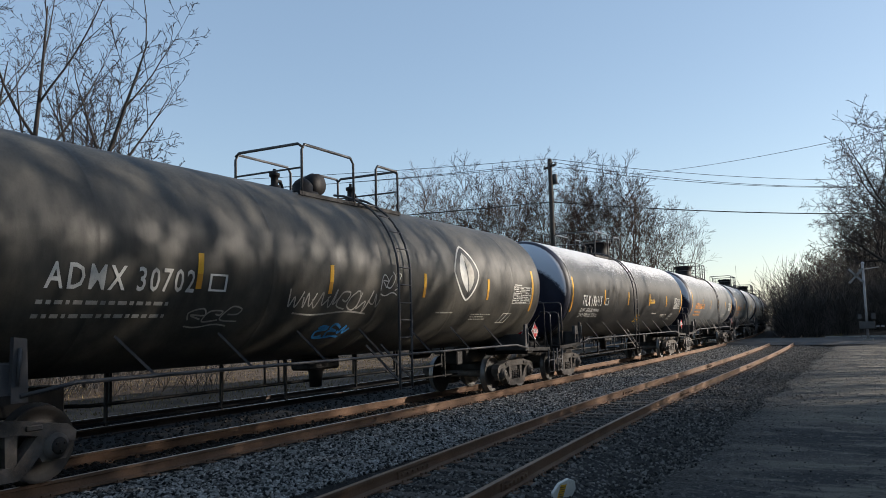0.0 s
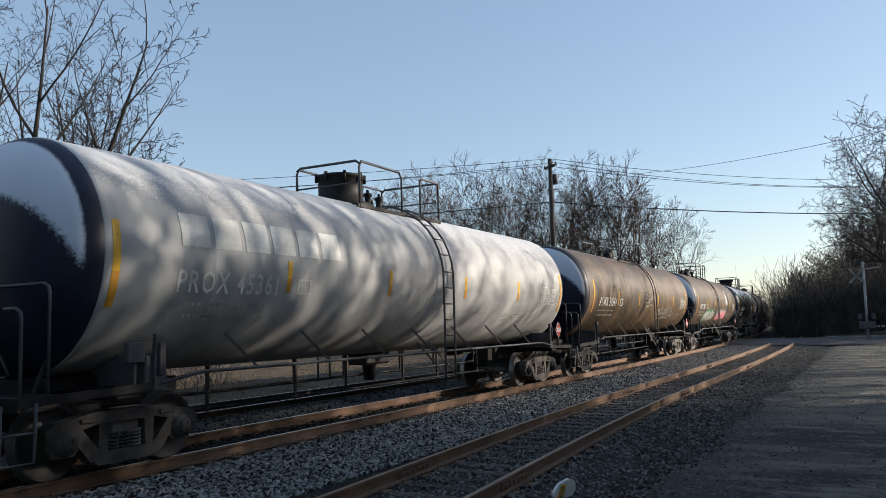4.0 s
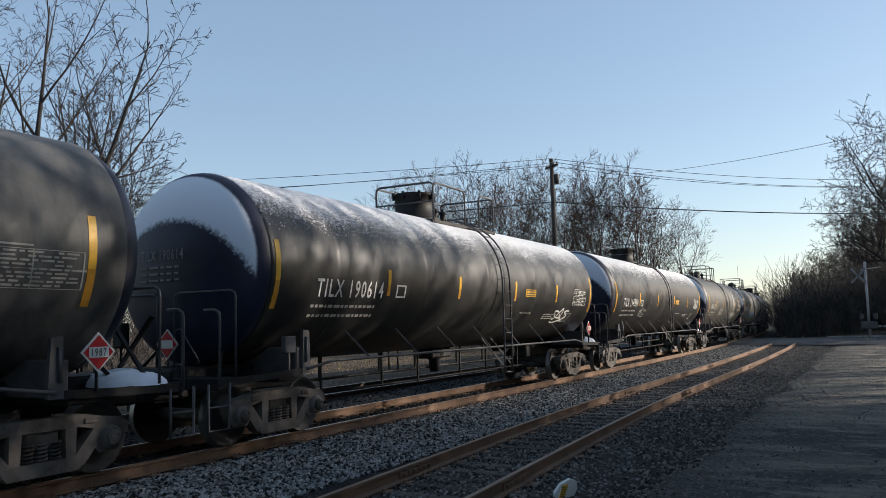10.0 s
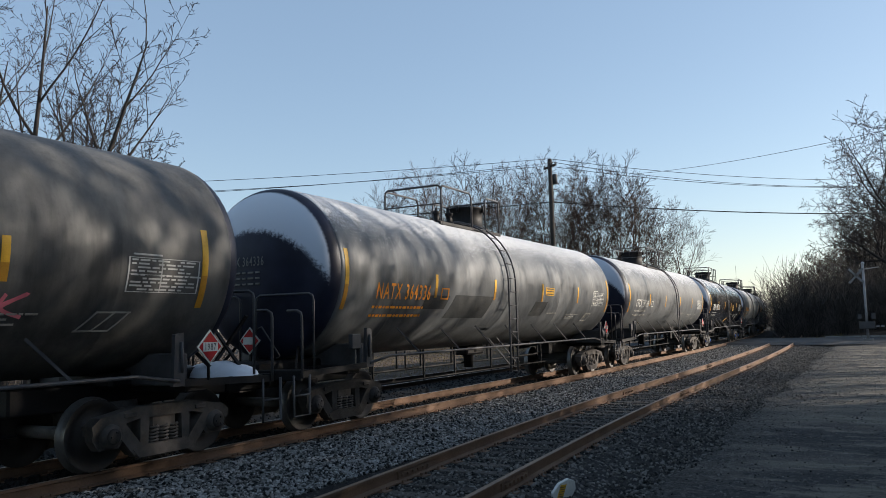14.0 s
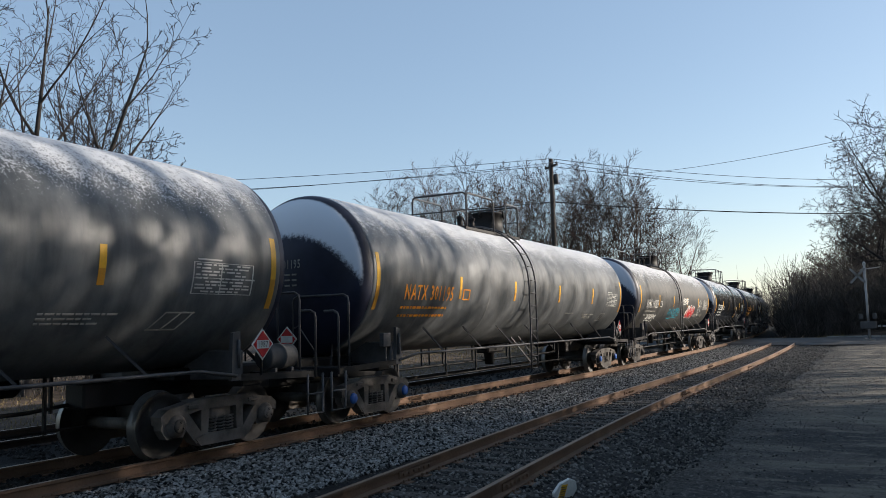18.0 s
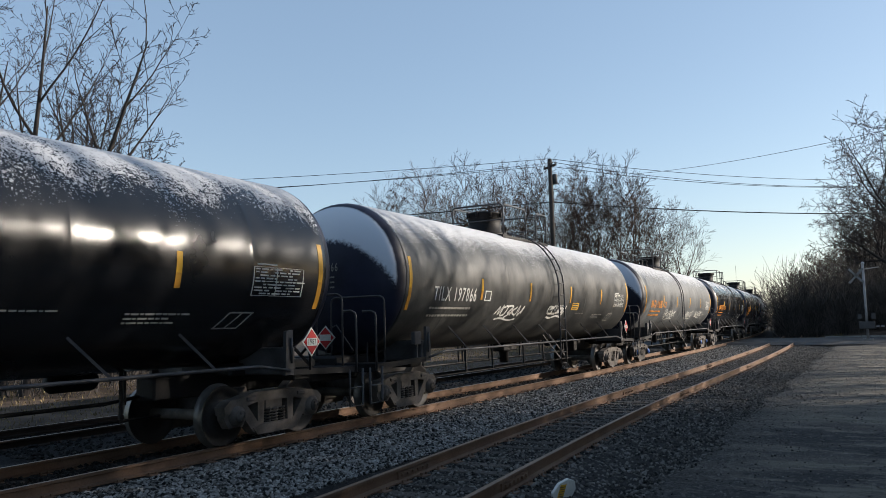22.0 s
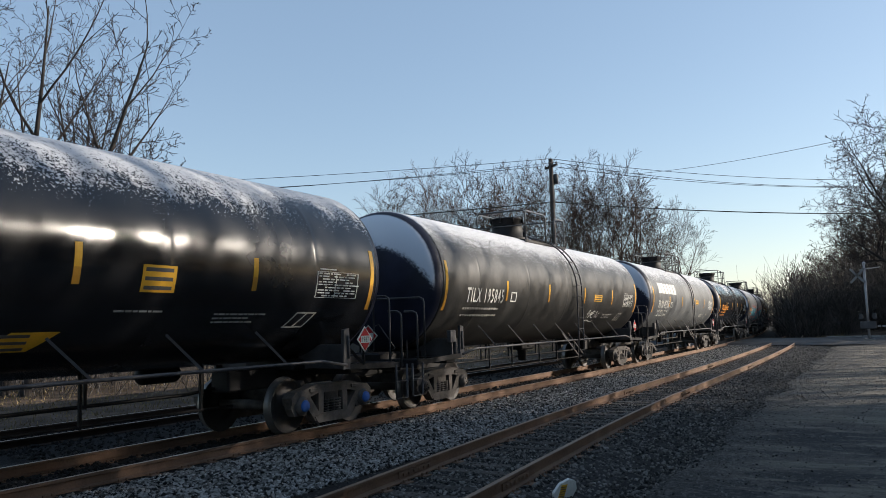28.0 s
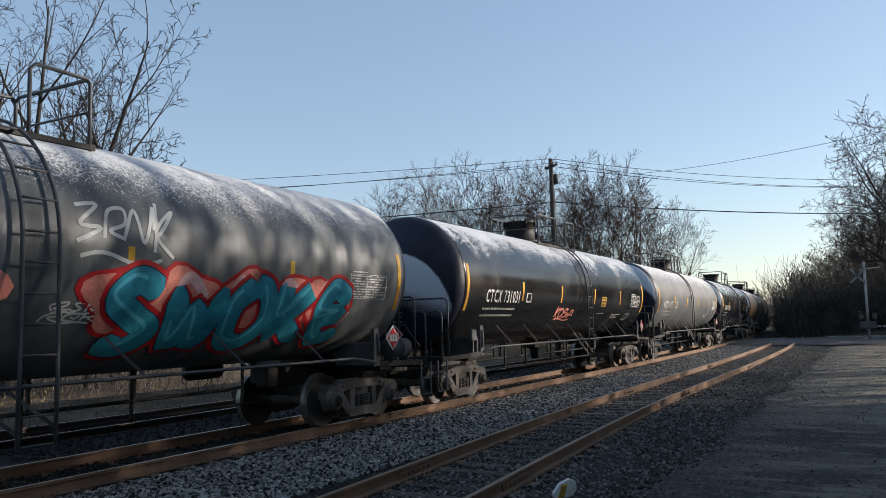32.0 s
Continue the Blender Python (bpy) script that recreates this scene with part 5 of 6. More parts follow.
def smooth(points):
    """Points along a soft curve through the given ones."""
    out = []
    for i in range(len(points) - 1):
        p0, p1, p2, p3 = (Vector(points[max(i - 1, 0)]), Vector(points[i]), Vector(points[i + 1]), Vector(points[min(i + 2, len(points) - 1)]))
        for k in range(7):
            t = k / 7
            q = 0.5 * ((2 * p1) + (p2 - p0) * t + (2 * p0 - 5 * p1 + 4 * p2 - p3) * t * t + (3 * p1 - p0 - 3 * p2 + p3) * t * t * t)
            out.append((q.x, q.y))
    out.append(tuple(points[-1]))
    return out


def tank_car(spec, rnd):
    adm = spec["kind"] == "adm"
    length = spec["length"]
    car = thing("tank_car", None, spec["label"], "tank car", "tank cars of the train")
    paint = PAINT[spec["paint"]]
    part("tank_shell", once(("tank_shell", length, spec["paint"]), shell_build(length), paint), car)
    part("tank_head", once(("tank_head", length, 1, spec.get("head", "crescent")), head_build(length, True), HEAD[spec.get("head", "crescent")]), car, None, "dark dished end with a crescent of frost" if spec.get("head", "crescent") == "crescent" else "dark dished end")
    part("tank_head", once(("tank_head", length, 0), head_build(length, False), HEAD["thin"]), car, None, "dark dished end")
    mark_z = 2.92 if spec.get("head") != "disc" else 2.22
    mark = lettering("end_lettering", spec["mark"], 0, 0, 0.16, M_FAINT, 0.95, on=lambda x, y: (-0.607 + 0.11 * (0.62 - x) ** 2, 0.62 - x, mark_z + y))
    part("end_lettering", mark, car, None, "faded stencilled mark on the end")

    def capacity(g):
        for k in range(3):
            y = 0.6
            for w in (0.14, 0.2, 0.08, 0.12, 0.1):
                g.box(-0.60, -0.585, y - w, y, 2.72 - 0.1 * k, 2.75 - 0.1 * k)
                y -= w + 0.05
    part("stencil_line", once("capacity_lines", capacity, M_FAINT), car, Matrix.Translation((0, 0, mark_z - 2.92)), "rows of small stencilled figures on the end")

    def ends(fn, name, mats, label="", sides=(1,)):
        """A part at the leading end and its twin at the trailing end."""
        for tail in (0, 1):
            for s in sides:
                key = (name, tail, s)
                base = once((name, "base"), fn, *mats)
                if key not in CACHE:
                    c = base.copy()
                    if tail:
                        c.transform(Matrix.Diagonal((-1, 1, 1, 1)))
                        c.flip_normals()
                    if s < 0:
                        c.transform(MIRROR)
                        c.flip_normals()
                    CACHE[key] = c
                part(name, CACHE[key], car, Matrix.Translation((length if tail else 0, 0, 0)), label)

    ends(stub_build, "stub_sill", (M_IRON,))
    ends(coupler_build, "coupler", (M_TRUCK,), "rusty cast coupler")
    ends(deck_build, "end_deck", (M_IRON,))
    ends(end_sill_build, "end_sill", (M_IRON,))
    ends(bolster_build, "body_bolster", (M_IRON,))
    ends(stringer_build, "side_stringer", (M_IRON,), "", (1, -1))
    ends(deck_brace_build, "deck_brace", (M_IRON,), "", (1, -1))
    ends(end_support, "support_plate", (M_PIPE,), "", (1, -1))
    ends(handrail_end, "handrail", (M_PIPE,), "", (1, -1))
    ends(handrail_side, "grab_iron", (M_PIPE,), "", (1, -1))
    ends(step_build, "step", (M_PIPE,), "", (1, -1))
    ends(brake_gear, "brake_wheel_box", (M_IRON,))

    # trucks
    bolster = once("truck_bolster", lambda g: (g.box(-0.22, 0.22, -1.05, 1.05, 0.42, 0.72, 0.03), g.lathe([(0.72, 0.36), (0.8, 0.34), (0.8, 0)], (0, 0, 0), "z", 20)), M_TRUCK)
    frame_me = once("side_frame", side_frame_build, M_TRUCK)
    spring_me = once("coil_spring", spring_build, M_TRUCK)
    wheel_me = once("wheel", wheel_build, M_WHEEL, M_TREAD)
    axle_me = once("axle", lambda g: g.tube([(0, -1.0, 0), (0, 1.0, 0)], 0.085, 12), M_TRUCK)
    cap_me = once("bearing_cap", lambda g: (g.lathe([(-0.19, 0.0), (-0.19, 0.085), (-0.17, 0.1), (-0.1, 0.1)], (0, 0, 0), "y", 14), [g.box(0.055 * math.cos(t) - 0.014, 0.055 * math.cos(t) + 0.014, -0.205, -0.18, 0.055 * math.sin(t) - 0.014, 0.055 * math.sin(t) + 0.014) for t in (0.5, 2.6, 4.7)]), M_HUB if spec.get("blue") else M_TRUCK) if not spec.get("blue") else once("bearing_cap_blue", lambda g: g.lathe([(-0.2, 0.0), (-0.2, 0.085), (-0.17, 0.1), (-0.1, 0.1)], (0, 0, 0), "y", 14), M_HUB)
    for u in (TRUCK, length - TRUCK):
        t = part("truck", bolster, car, Matrix.Translation((u, 0, 0)), "rusty cast-steel four-wheel truck")
        for y in (-1.0, 1.0):
            part("side_frame", frame_me, t, Matrix.Translation((0, y, 0)))
            for x in (-0.17, 0.0, 0.17):
                if y < 0:
                    part("coil_spring", spring_me, t, Matrix.Translation((x, y - 0.03, 0)))
        for x in (-0.889, 0.889):
            for name, me, y, turn, note in (("axle", axle_me, 0.0, 0.0, ""), ("bearing_cap", cap_me, -1.0, 0.0, ""), ("wheel", wheel_me, -0.755, 0.0, "steel wheel with a bright tread"), ("wheel", wheel_me, 0.755, math.pi, "steel wheel with a bright tread")):
                ob = part(name, me, t, Matrix.Translation((x, y, WHEEL_R)) @ Matrix.Rotation(turn, 4, "Z"), note)
                ROLLING.setdefault((x, y, turn), []).append(ob)

    # side rails and their struts
    for y in (-1.5, 1.5):
        part("side_rail", once(("side_rail", length, y), lambda g: g.tube([(0.9, y, 1.09), (1.6, y, 1.19), (length - 1.6, y, 1.19), (length - 0.9, y, 1.09)], 0.025, 8), M_PIPE), car)
    strut = once("strut", lambda g: g.beam((-0.28, -1.22, 1.70), (0.12, -1.49, 1.2), 0.018, 0.034), M_PIPE)
    for k in range(7):
        u = 2.6 + (length - 5.2) * k / 6
        part("strut", strut, car, Matrix.Translation((u, 0, 0)))
    # pipes slung under the belly
    part("train_pipe", once(("train_pipe", length), lambda g: g.tube([(1.6, 0.15, 0.85), (3.0, 0.12, 0.74), (length - 3.0, 0.12, 0.74), (length - 1.6, 0.15, 0.85)], 0.03, 6), M_IRON), car)
    part("brake_rod", once(("brake_rod", length), lambda g: g.tube([(2.2, -0.1, 0.5), (length - 2.2, -0.1, 0.5)], 0.022, 6), M_IRON), car)
    hang = once("pipe_hanger", lambda g: (g.box(-0.02, 0.02, -0.12, -0.08, 0.46, 1.3), g.box(0.22, 0.26, 0.10, 0.14, 0.70, 1.3)), M_IRON)
    for k in range(6):
        part("pipe_hanger", hang, car, Matrix.Translation((3.1 + (length - 6.3) * k / 5 + (0.3 if k % 2 else 0), 0, 0)))
    part("bottom_outlet", once("bottom_outlet", lambda g: (g.lathe([(0.62, 0.0), (0.62, 0.12), (0.9, 0.14), (1.02, 0.24), (1.25, 0.26)], (0, 0, 0), "z", 16), g.box(-0.5, 0.5, -0.22, 0.22, 0.95, 1.2, 0.04)), M_IRON), car, Matrix.Translation((length / 2, 0, 0)), "black bottom outlet valve")
    part("air_tank", once("air_tank", lambda g: g.lathe([(-0.4, 0.0), (-0.38, 0.1), (-0.32, 0.14), (0.32, 0.14), (0.38, 0.1), (0.4, 0.0)], (0, 0.3, 1.08), "x", 18), M_IRON), car, Matrix.Translation((length - 3.4, 0, 0)))

    # crown: hatch, valves, walkway, railing, ladder
    mid = spec["ladder"]
    flip = -1 if mid < 7.8 else 1
    place = Matrix.Translation((mid - 0.38 * 1, 0, 0))
    right = once("ladder_rail_right", ladder_rail(0.22), M_PIPE)
    lad = part("ladder", once("ladder_rail_left", ladder_rail(-0.22), M_PIPE), car, Matrix.Translation((mid, 0, 0)), "narrow steel ladder down the flank")
    part("ladder_rail", right, lad)
    rung = once("rung", lambda g: g.tube([(-0.22, 0, 0), (0.22, 0, 0)], 0.014, 6), M_PIPE)
    for sx in (-1, 1):
        part("ladder_brace", once(("ladder_brace", sx), lambda g: g.beam((sx * 0.24, -1.64, 0.72), (sx * 0.24 - 0.75, -1.42, 1.4), 0.02, 0.04), M_PIPE), lad)
    for y, z in RUNGS:
        part("rung", rung, lad, Matrix.Translation((0, y, z)))
    for key, me in (("rail_far_left", once("ladder_rail_left", ladder_rail(-0.22), M_PIPE)), ("rail_far_right", right)):
        part("far_ladder_rail", flip_y(me, key), car, Matrix.Translation((mid, 0, 0)))
    part("walkway_grate", once("walkway_grate", grate_build, M_IRON), car, place)
    for hoop, key in ((long_hoop, "long_hoop"), (short_hoop, "short_hoop")):
        near_hoop = once(key, hoop, M_PIPE)
        part("crown_railing", near_hoop, car, place, "thin black pipe railing on the crown")
        part("crown_railing", flip_y(near_hoop, key + "_far"), car, place, "thin black pipe railing on the crown")
    if flip > 0:
        ends_u, hatch = (-1.62, 1.62), mid - 1.55
    else:
        ends_u, hatch = (-1.62, 1.62), mid + 0.85
    for e in ends_u:
        part("cross_rail", once(("cross_rail", e), lambda g: (g.tube([(e, -0.78, 4.98), (e, -0.7, 5.04), (e, 0.7, 5.04), (e, 0.78, 4.98)], 0.026, 6), g.tube([(e, -0.78, 4.6), (e, 0.78, 4.6)], 0.018, 6)), M_PIPE), car, place)
    if adm:
        part("hatch", once("round_hatch", round_valve_build, M_IRON), car, Matrix.Translation((mid - 1.0, 0, 0)), "low round hatch with a tilted lid")
        part("valve", once("valve", valve_build, M_IRON), car, Matrix.Translation((mid - 1.7, 0.1, 0)))
        part("valve", once("valve", valve_build, M_IRON), car, Matrix.Translation((mid + 0.4, -0.15, 0)))
        for k, (z0, z1) in enumerate(((1.08, 1.95), (1.95, 1.08))):
            part("end_brace", once(("end_brace", k), lambda g: g.beam((0.62 + 0.03 * k, -1.25, z0), (0.62 + 0.03 * k, -0.45, z1), 0.03, 0.06, up=(1, 0, 0)), M_IRON), car, Matrix.Translation((length, 0, 0)))
    else:
        part("hatch", once("hatch", manway_build, M_IRON), car, Matrix.Translation((hatch, 0, 0)), "tall round hatch housing with bolts")
        part("valve", once("valve", valve_build, M_IRON), car, Matrix.Translation((hatch - 1.0 if flip < 0 else hatch + 1.0, 0, 0)))
        part("valve", once("valve", valve_build, M_IRON), car, Matrix.Translation((hatch - 1.5 if flip < 0 else hatch + 1.6, 0.1, 0)))

    body, txt = placard_meshes(spec.get("placard", "1987"))
    for u, y in ((length - 0.38, -1.53),):
        p = part("placard", body, car, Matrix.Translation((u, y, 1.52)), "red and white diamond placard")
        if txt:
            part("placard_number", txt, p)
    p = part("placard", body, car, Matrix.Translation((-0.64, -0.05, 1.55)) @ Matrix.Rotation(radians(-90), 4, "Z"), "red and white diamond placard")
    holder = once("placard_holder", lambda g: g.beam((0, 0, 1.07), (0, 0, 1.4), 0.04, 0.02), M_IRON)
    for u, y in ((length - 0.38, -1.5), (-0.62, -0.05)):
        part("placard_holder", holder, car, Matrix.Translation((u, y, 0)))
    if spec["paint"] in ("grey", "white") and spec.get("ink") == "orange":
        def barrel(g):
            g.lathe([(-0.34, 0.0), (-0.33, 0.17), (-0.3, 0.2), (-0.02, 0.2), (-0.02, 0.215), (0.03, 0.215), (0.03, 0.2), (0.3, 0.2), (0.33, 0.17), (0.34, 0.0)], (0, 0, 0), "x", 20)
            for x in (-0.2, 0.2):
                g.box(x - 0.03, x + 0.03, -0.16, 0.16, -0.24, -0.17, 0.008)
        part("air_reservoir", once("air_reservoir", barrel, M_GRIME), car, Matrix.Translation((length + 0.5, -1.05, 1.3)), "grey banded air reservoir on the end deck")
    if not adm:
        part("valve_box", once("valve_box", lambda g: (g.box(-0.13, 0.13, -0.05, 0.05, 0.0, 0.26, 0.015), g.box(-0.02, 0.02, -0.02, 0.02, -0.3, 0.0)), M_GRIME), car, Matrix.Translation((0.55, -1.42, 1.36)), "small grey box by the end sill")
    grip = once("head_grip", lambda g: g.tube([(0, 0.1, 0.0), (0, 0.0, 0.04), (0, -0.4, -0.46), (0, -0.34, -0.5)], 0.014, 6), M_PIPE)
    part("head_grip", grip, car, Matrix.Translation((-0.62, -0.3, 1.75)))
    if spec.get("snow"):
        def lump(g):
            rows = []
            for i in range(7):
                f = i / 6
                rows.append((0.24 * math.sin(f * math.pi / 2) * (1 - 0.1 * f), 0.42 * math.cos(f * math.pi / 2) + 0.001))
            g.lathe(rows, (0, 0, 0), "z", 14)
            g.v = [(x * 1.1 + 0.05 * noise.noise(Vector((x * 4, y * 4, z * 4))), y * 1.5, z + 0.04 * noise.noise(Vector((x * 5, y * 5, 2)))) for x, y, z in g.v]
        part("snow_lump", once("snow_lump", lump, M_SNOW), car, Matrix.Translation((length + 0.62, -0.75, 1.05)), "lump of old snow on the end deck")
    decals(car, rnd, spec, length)
    return car


def end_support(g):
    """The web plate beside the truck, under the tank."""
    g.prism([(0.80, 1.02), (1.0, 1.02), (0.97, 1.70), (0.82, 1.72)], -1.50, -1.44)
    g.tube([(0.86, -1.52, 1.2), (0.88, -1.52, 1.6)], 0.02, 6)
    g.box(0.70, 0.86, -1.45, -0.4, 1.02, 1.45, 0.02)


def spec(lead, mark, paint, kind="std", ladder=8.6, **more):
    tone = {"gloss": "glossy black", "black": "dull black frosted", "brown": "dusty brown-black", "rust": "rust-brown", "slate": "slate-grey frosted", "dust": "dusty grey", "grey": "faded grey frosted", "white": "chalky white"}[paint]
    ink = {"white": "white", "dim": "faded", "orange": "orange"}[more.get("ink", "white")]
    tail = more.pop("note", "rolling on the main line")
    return dict(lead=lead, mark=mark, paint=paint, kind=kind, ladder=ladder, label=f"{tone} tank car, {ink} stencils, {tail}", **more)


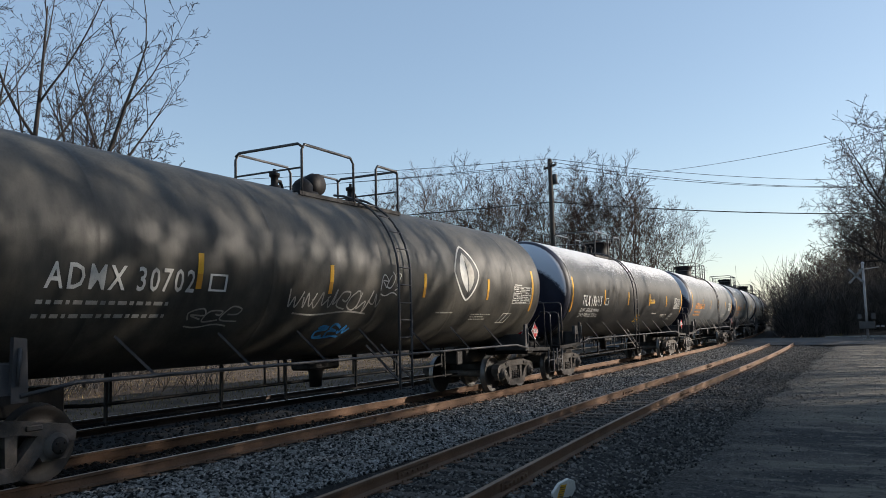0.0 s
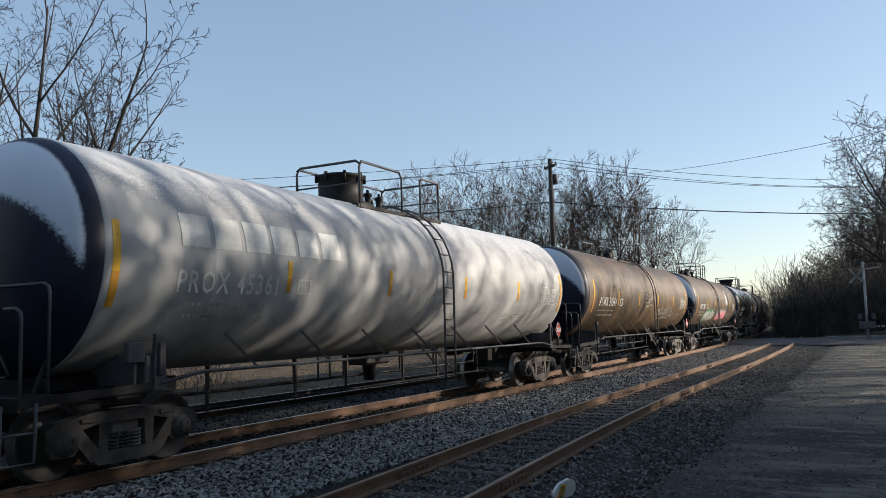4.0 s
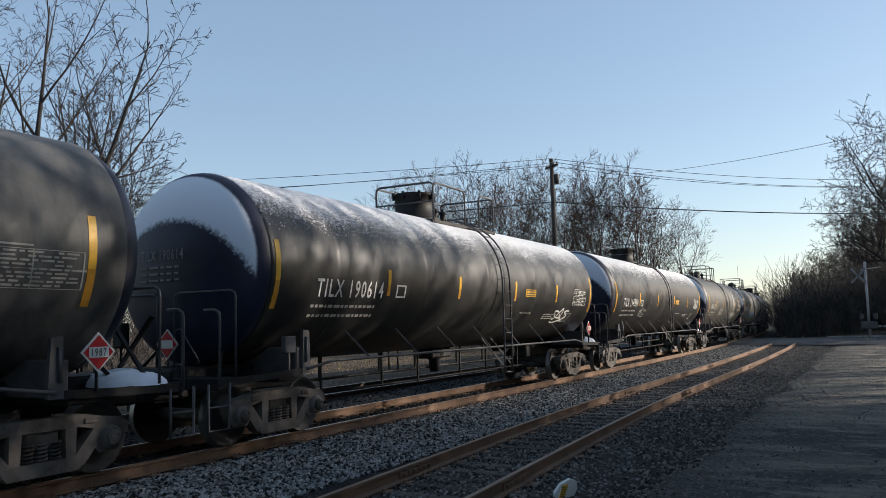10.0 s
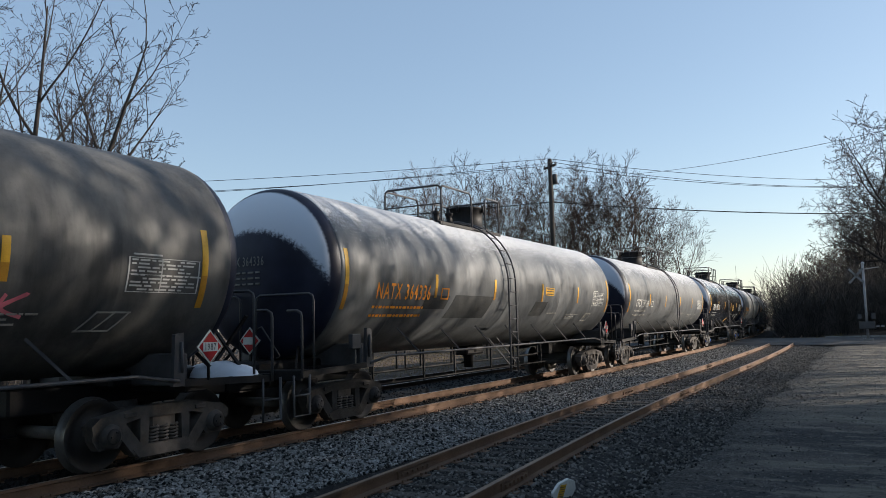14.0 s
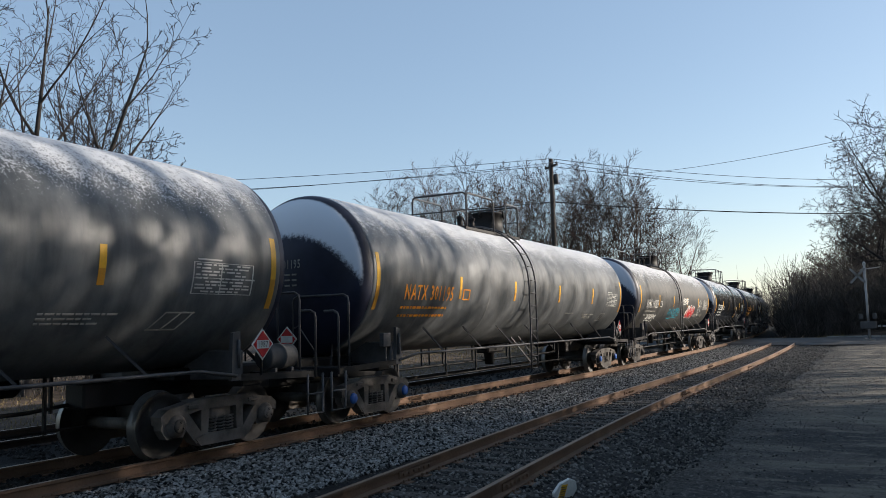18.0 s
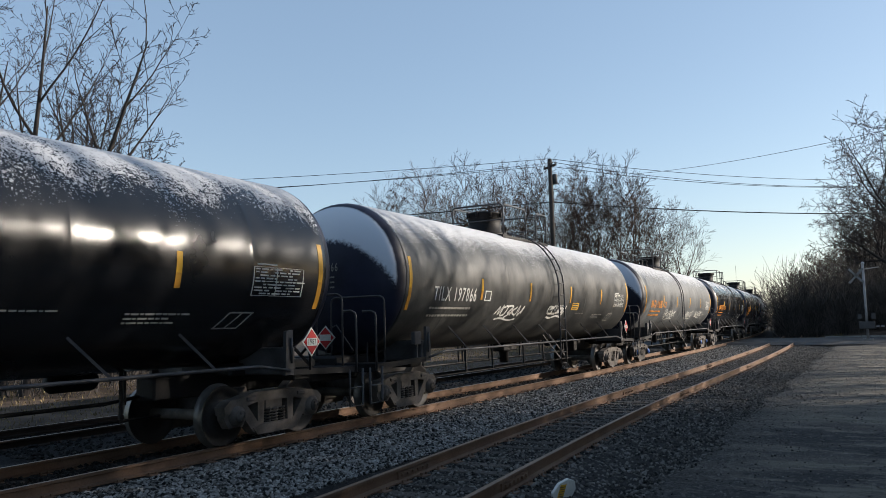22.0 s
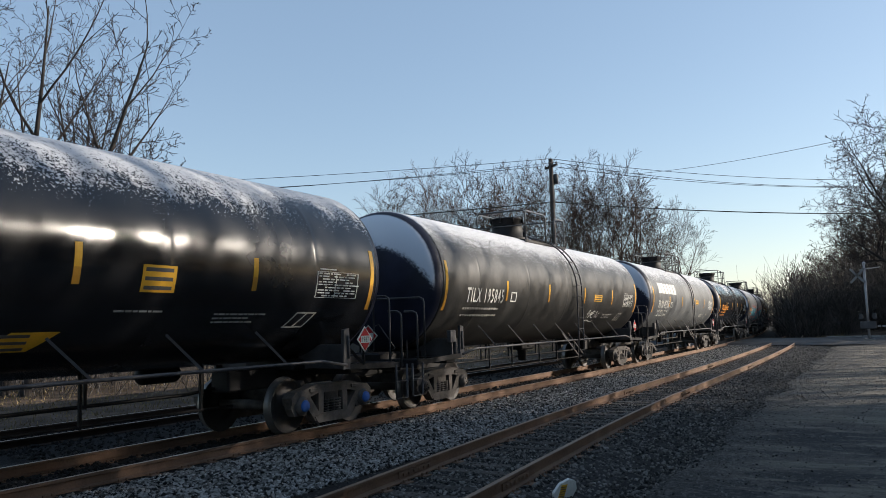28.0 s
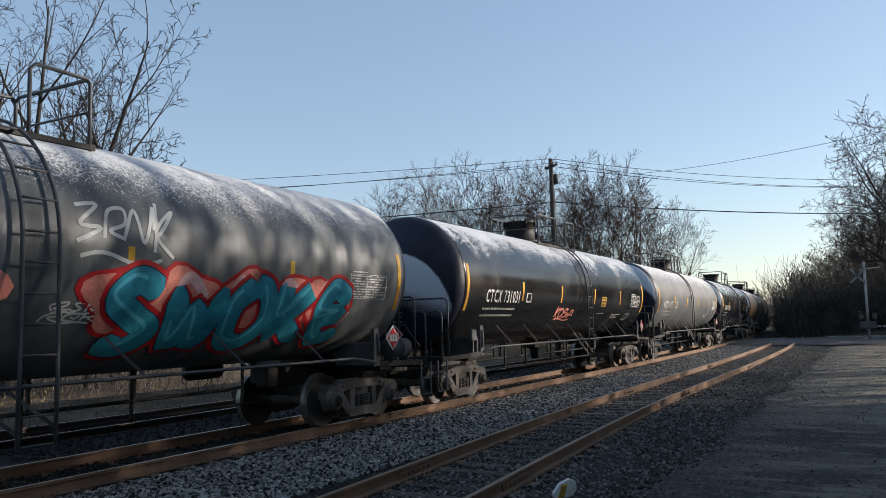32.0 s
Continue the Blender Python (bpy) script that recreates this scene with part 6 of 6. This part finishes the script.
TRAIN = [
    spec(-14.0, "ADMX 30811", "brown", "adm", 7.1),
    spec(4.45, "ADMX 30702", "brown", "adm", 8.6, wide=2.2, extra=[("leaf", 11.5, 6), ("scrawl", 3.3, -30, 1.0, 9, M_DIM, 1, 0.025), ("scrawl", 5.3, -20, 2.6, 12, M_DIM, 2, 0.03), ("scrawl", 7.9, -6, 0.7, 12, M_WHITE, 3, 0.025), ("scrawl", 6.4, -42, 0.9, 8, M_BLUE, 4, 0.05)], note="leaf emblem and faint graffiti"),
    spec(22.96, "TILX 196915", "black", ladder=7.1, size=0.34, lines=("LD LMT  207300 LB  94000 KG", "LT WT  78700 LB  35700 KG"), extra=[("yellow", 9.9, -9, 0.75, 6), ("yellow", 8.3, -36, 0.5, 12)]),
    spec(41.74, "NATX 310236", "grey", ladder=8.3, ink="orange"),
    spec(59.97, "NATX 310120", "grey", ladder=7.1, ink="orange"),
    spec(78.35, "PROX 45361", "white", ladder=8.5, extra=[("logo",)], note="six large white block shapes"),
    spec(96.7, "ADMX 30344", "rust", "adm", 8.5, extra=[("scrawl", 7.3, -4, 1.6, 16, M_DIM, 31, 0.035), ("scrawl", 9.8, -26, 2.6, 14, M_DIM, 32, 0.035)], note="white graffiti"),
    spec(115.1, "ADMX 30437", "rust", "adm", 7.05, wide=1.85, extra=[("leaf", 11.55, 7), ("piece", 3.3, -34, 3.4, 22, M_DIM, M_PATCH, M_GREEN, 5, 6), ("piece", 7.9, -32, 3.9, 20, M_PINK, M_DIM, M_TEAL, 6, 6), ("scrawl", 3.4, -35, 3.1, 12, M_WHITE, 15, 0.025)], note="leaf emblem and coloured graffiti"),
    spec(134.0, "TILX 192401", "gloss", ladder=8.4, head="disc", lines=("LD LMT  194600 LB  88300 KG", "LT WT  91400 LB  41400 KG"), extra=[("yellow", 10.2, -8, 0.55, 12)]),
    spec(152.28, "ADMX 30576", "rust", "adm", 7.1, extra=[("leaf", 11.6, 7)], note="leaf emblem"),
    spec(171.05, "ADMX 30903", "dust", "adm", 8.65, ink="dim", snow=True),
    spec(189.28, "TILX 190614", "black", ladder=8.5, snow=True, extra=[("scrawl", 12.3, -30, 1.2, 12, M_WHITE, 42, 0.05), ("yellow", 10.0, -8, 0.7, 7)]),
    spec(207.42, "TILX 194969", "black", ladder=8.4, snow=True, extra=[("scrawl", 3.6, -26, 1.0, 9, M_DIM, 41, 0.03), ("yellow", 10.0, -8, 0.7, 7)]),
    spec(226.15, "ADMX 30568", "brown", "adm", 7.1, ink="dim", extra=[("leaf", 11.6, 6), ("scrawl", 4.6, -22, 1.6, 11, M_DIM, 51, 0.03), ("scrawl", 10.6, -30, 2.2, 11, M_DIM, 52, 0.05)], note="leaf emblem and faint graffiti"),
    spec(244.26, "ADMX 31238", "dust", "adm", 8.2, extra=[("scrawl", 4.9, -19, 1.6, 14, M_DIM, 61, 0.04), ("scrawl", 6.6, -28, 1.4, 9, M_BLUE, 62, 0.07), ("scrawl", 9.4, -24, 2.0, 10, M_BLUE, 63, 0.07), ("scrawl", 11.6, -26, 1.5, 9, M_PINK, 64, 0.045)], snow=True, note="blue and white graffiti"),
    spec(263.14, "NATX 364336", "grey", ladder=7.1, ink="orange", extra=[("dark", 2.9, 3.9, -25, -14, 0.15), ("dark", 4.0, 6.0, -33, -13, 0.3), ("dark", 8.8, 9.7, -31, -16, 0.25), ("yellow", 9.7, -5, 0.65, 8)], note="dark repainted patches"),
    spec(281.4, "CTCX 731089", "grey", ladder=8.4),
    spec(299.7, "TILX 198873", "gloss", ladder=7.3, size=0.36, wide=2.3, blue=True, extra=[("yellow", 10.45, -12, 0.6, 14), ("yellow", 8.6, -45, 0.6, 12, 0.3)]),
    spec(318.0, "UTLX 208158", "grey", ladder=7.2, ink="orange", extra=[("dark", 4.2, 5.1, -20, -10, 0.2), ("dark", 3.6, 4.6, -30, -20, 0.2)], note="dark repainted patches"),
    spec(336.1, "NATX 301195", "grey", ladder=7.4, ink="orange", blue=True),
    spec(354.88, "WFRX 160523", "slate", ladder=7.3, size=0.33, extra=[("scrawl", 1.6, -34, 1.7, 10, M_WHITE, 71, 0.05), ("scrawl", 5.4, -26, 2.4, 14, M_TEAL, 72, 0.05), ("piece", 9.6, -26, 1.9, 18, M_RED, M_WHITE, M_WHITE, 73, 3), ("scrawl", 8.3, -4, 1.4, 8, M_WHITE, 74, 0.05), ("scrawl", 12.4, -14, 0.9, 22, M_WHITE, 75, 0.03)], note="red and white graffiti"),
    spec(373.2, "CTCX 303284", "gloss", ladder=8.5, size=0.34, lines=("LD LMT  207000 LB  93900 KG", "LT WT  79300 LB  35950 KG"), extra=[("yellow", 10.0, -32, 0.75, 10), ("yellow", 10.1, -13, 0.6, 7)]),
    spec(391.2, "UTLX 206134", "gloss", ladder=8.5, ink="orange", size=0.34, head="thin", lines=("THE TANK CAR PEOPLE", "")),
    spec(409.3, "TILX 197866", "slate", ladder=8.5, extra=[("scrawl", 4.4, -26, 1.6, 12, M_WHITE, 81, 0.05), ("yellow", 9.9, -20, 0.6, 8), ("scrawl", 7.9, -24, 1.4, 12, M_WHITE, 82, 0.06)], note="white graffiti"),
    spec(427.87, "NATX 310282", "grey", ladder=7.1, ink="orange", blue=True, extra=[("scrawl", 4.0, -29, 2.3, 12, M_WHITE, 91, 0.045), ("scrawl", 9.0, -30, 1.7, 11, M_WHITE, 92, 0.05), ("scrawl", 11.3, -28, 1.9, 10, M_WHITE, 93, 0.045)], note="white graffiti"),
    spec(446.3, "NATX 310207", "gloss", ladder=8.5, ink="orange", size=0.34, head="thin"),
    spec(464.1, "UTLX 205144", "gloss", ladder=8.5, ink="orange", size=0.34, head="thin", lines=("THE TANK CAR PEOPLE", "LD LMT  206700 LB  93750 KG")),
    spec(482.3, "NATX 310455", "white", ladder=7.1, ink="orange"),
    spec(500.5, "TILX 190604", "gloss", ladder=7.4, size=0.34, blue=True, lines=("LD LMT  206900 LB  93800 KG", "LT WT  79100 LB  35900 KG"), extra=[("scrawl", 3.9, -34, 1.6, 14, M_DIM, 95, 0.06), ("yellow", 10.4, -12, 0.55, 13), ("yellow", 8.6, -44, 0.6, 11, 0.3)], note="silver graffiti and yellow notices"),
    spec(518.77, "TILX 195845", "black", ladder=8.55, size=0.33, extra=[("yellow", 10.4, -9, 0.8, 8), ("scrawl", 10.0, -30, 1.1, 12, M_WHITE, 96, 0.03)]),
    spec(536.95, "PROX 45358", "grey", ladder=8.4, size=0.34, lines=("LD LMT  200500 LB  90900 KG", "LT WT  86500 LB  39200 KG"), extra=[("logo",), ("yellow", 9.7, -6, 0.75, 9)], note="six large white block shapes"),
    spec(554.99, "UTLX 205166", "gloss", ladder=7.8, ink="orange", size=0.34, head="thin", lines=("THE TANK CAR PEOPLE", "")),
    spec(572.94, "NATX 310028", "grey", ladder=8.5, ink="orange", extra=[("piece", 3.0, -20, 5.0, 28, M_TEAL, M_RED, M_SALMON, 97, 6), ("piece", 9.5, -31, 5.1, 36, M_TEAL, M_RED, M_SALMON, 100, 5), ("scrawl", 8.9, 12, 1.5, 22, M_WHITE, 99, 0.05), ("scrawl", 8.75, -26, 0.7, 4, M_WHITE, 98, 0.025), ("scrawl", 8.65, -31, 0.8, 4, M_WHITE, 102, 0.025)], note="large teal and red graffiti"),
    spec(591.8, "CTCX 731031", "gloss", ladder=8.5, size=0.3, head="disc", extra=[("yellow", 10.2, -13, 0.5, 12), ("scrawl", 6.0, -28, 1.6, 11, M_SALMON, 103, 0.04)]),
    spec(610.0, "NATX 310377", "grey", ladder=7.2),
    spec(628.3, "TILX 190772", "gloss", ladder=8.4),
    spec(646.6, "UTLX 208201", "black", ladder=7.2, ink="orange"),
    spec(664.8, "NATX 310419", "grey", ladder=8.4, ink="orange"),
    spec(683.0, "TILX 194120", "black", ladder=7.2),
    spec(701.2, "ADMX 30650", "dust", "adm", 8.5),
]
car_rnd = random.Random(77)
for one, after in zip(TRAIN, TRAIN[1:]):
    one["length"] = round(min(16.2, max(15.3, after["lead"] - one["lead"] - 2.6)), 1)
TRAIN[-1]["length"] = 15.6
CARS = [(tank_car(c, car_rnd), c["lead"], c["length"]) for c in TRAIN]


def car_pose(lead, length, t):
    """The car stands on the line by its two trucks."""
    s = lead - SPEED * t
    a, b = track(s + TRUCK)[0], track(s + length - TRUCK)[0]
    d = (b - a).normalized()
    p = a - d * TRUCK
    return Matrix.Translation((p.x, p.y, 0.0)) @ Matrix.Rotation(math.atan2(d.y, d.x), 4, "Z")


def roll(obs, x, y, turn):
    """All wheels at one place of their truck turn alike, so they share one set of keys."""
    rows = []
    for k in range(32 * FPS + 1):
        angle = -SPEED * k / FPS / WHEEL_R
        rows.append((k / FPS, Matrix.Translation((x, y, WHEEL_R)) @ Matrix.Rotation(angle, 4, "Y") @ Matrix.Rotation(turn, 4, "Z")))
    walk(obs[0], rows)
    keys = obs[0].animation_data
    for ob in obs[1:]:
        ob.rotation_mode = "QUATERNION"
        data = ob.animation_data_create()
        data.action = keys.action
        data.action_slot = keys.action_slot


def motions():
    for (x, y, turn), obs in ROLLING.items():
        roll(obs, x, y, turn)
    for car, lead, length in CARS:
        walk(car, [(t * 0.5, car_pose(lead, length, t * 0.5)) for t in range(65)])


motions()
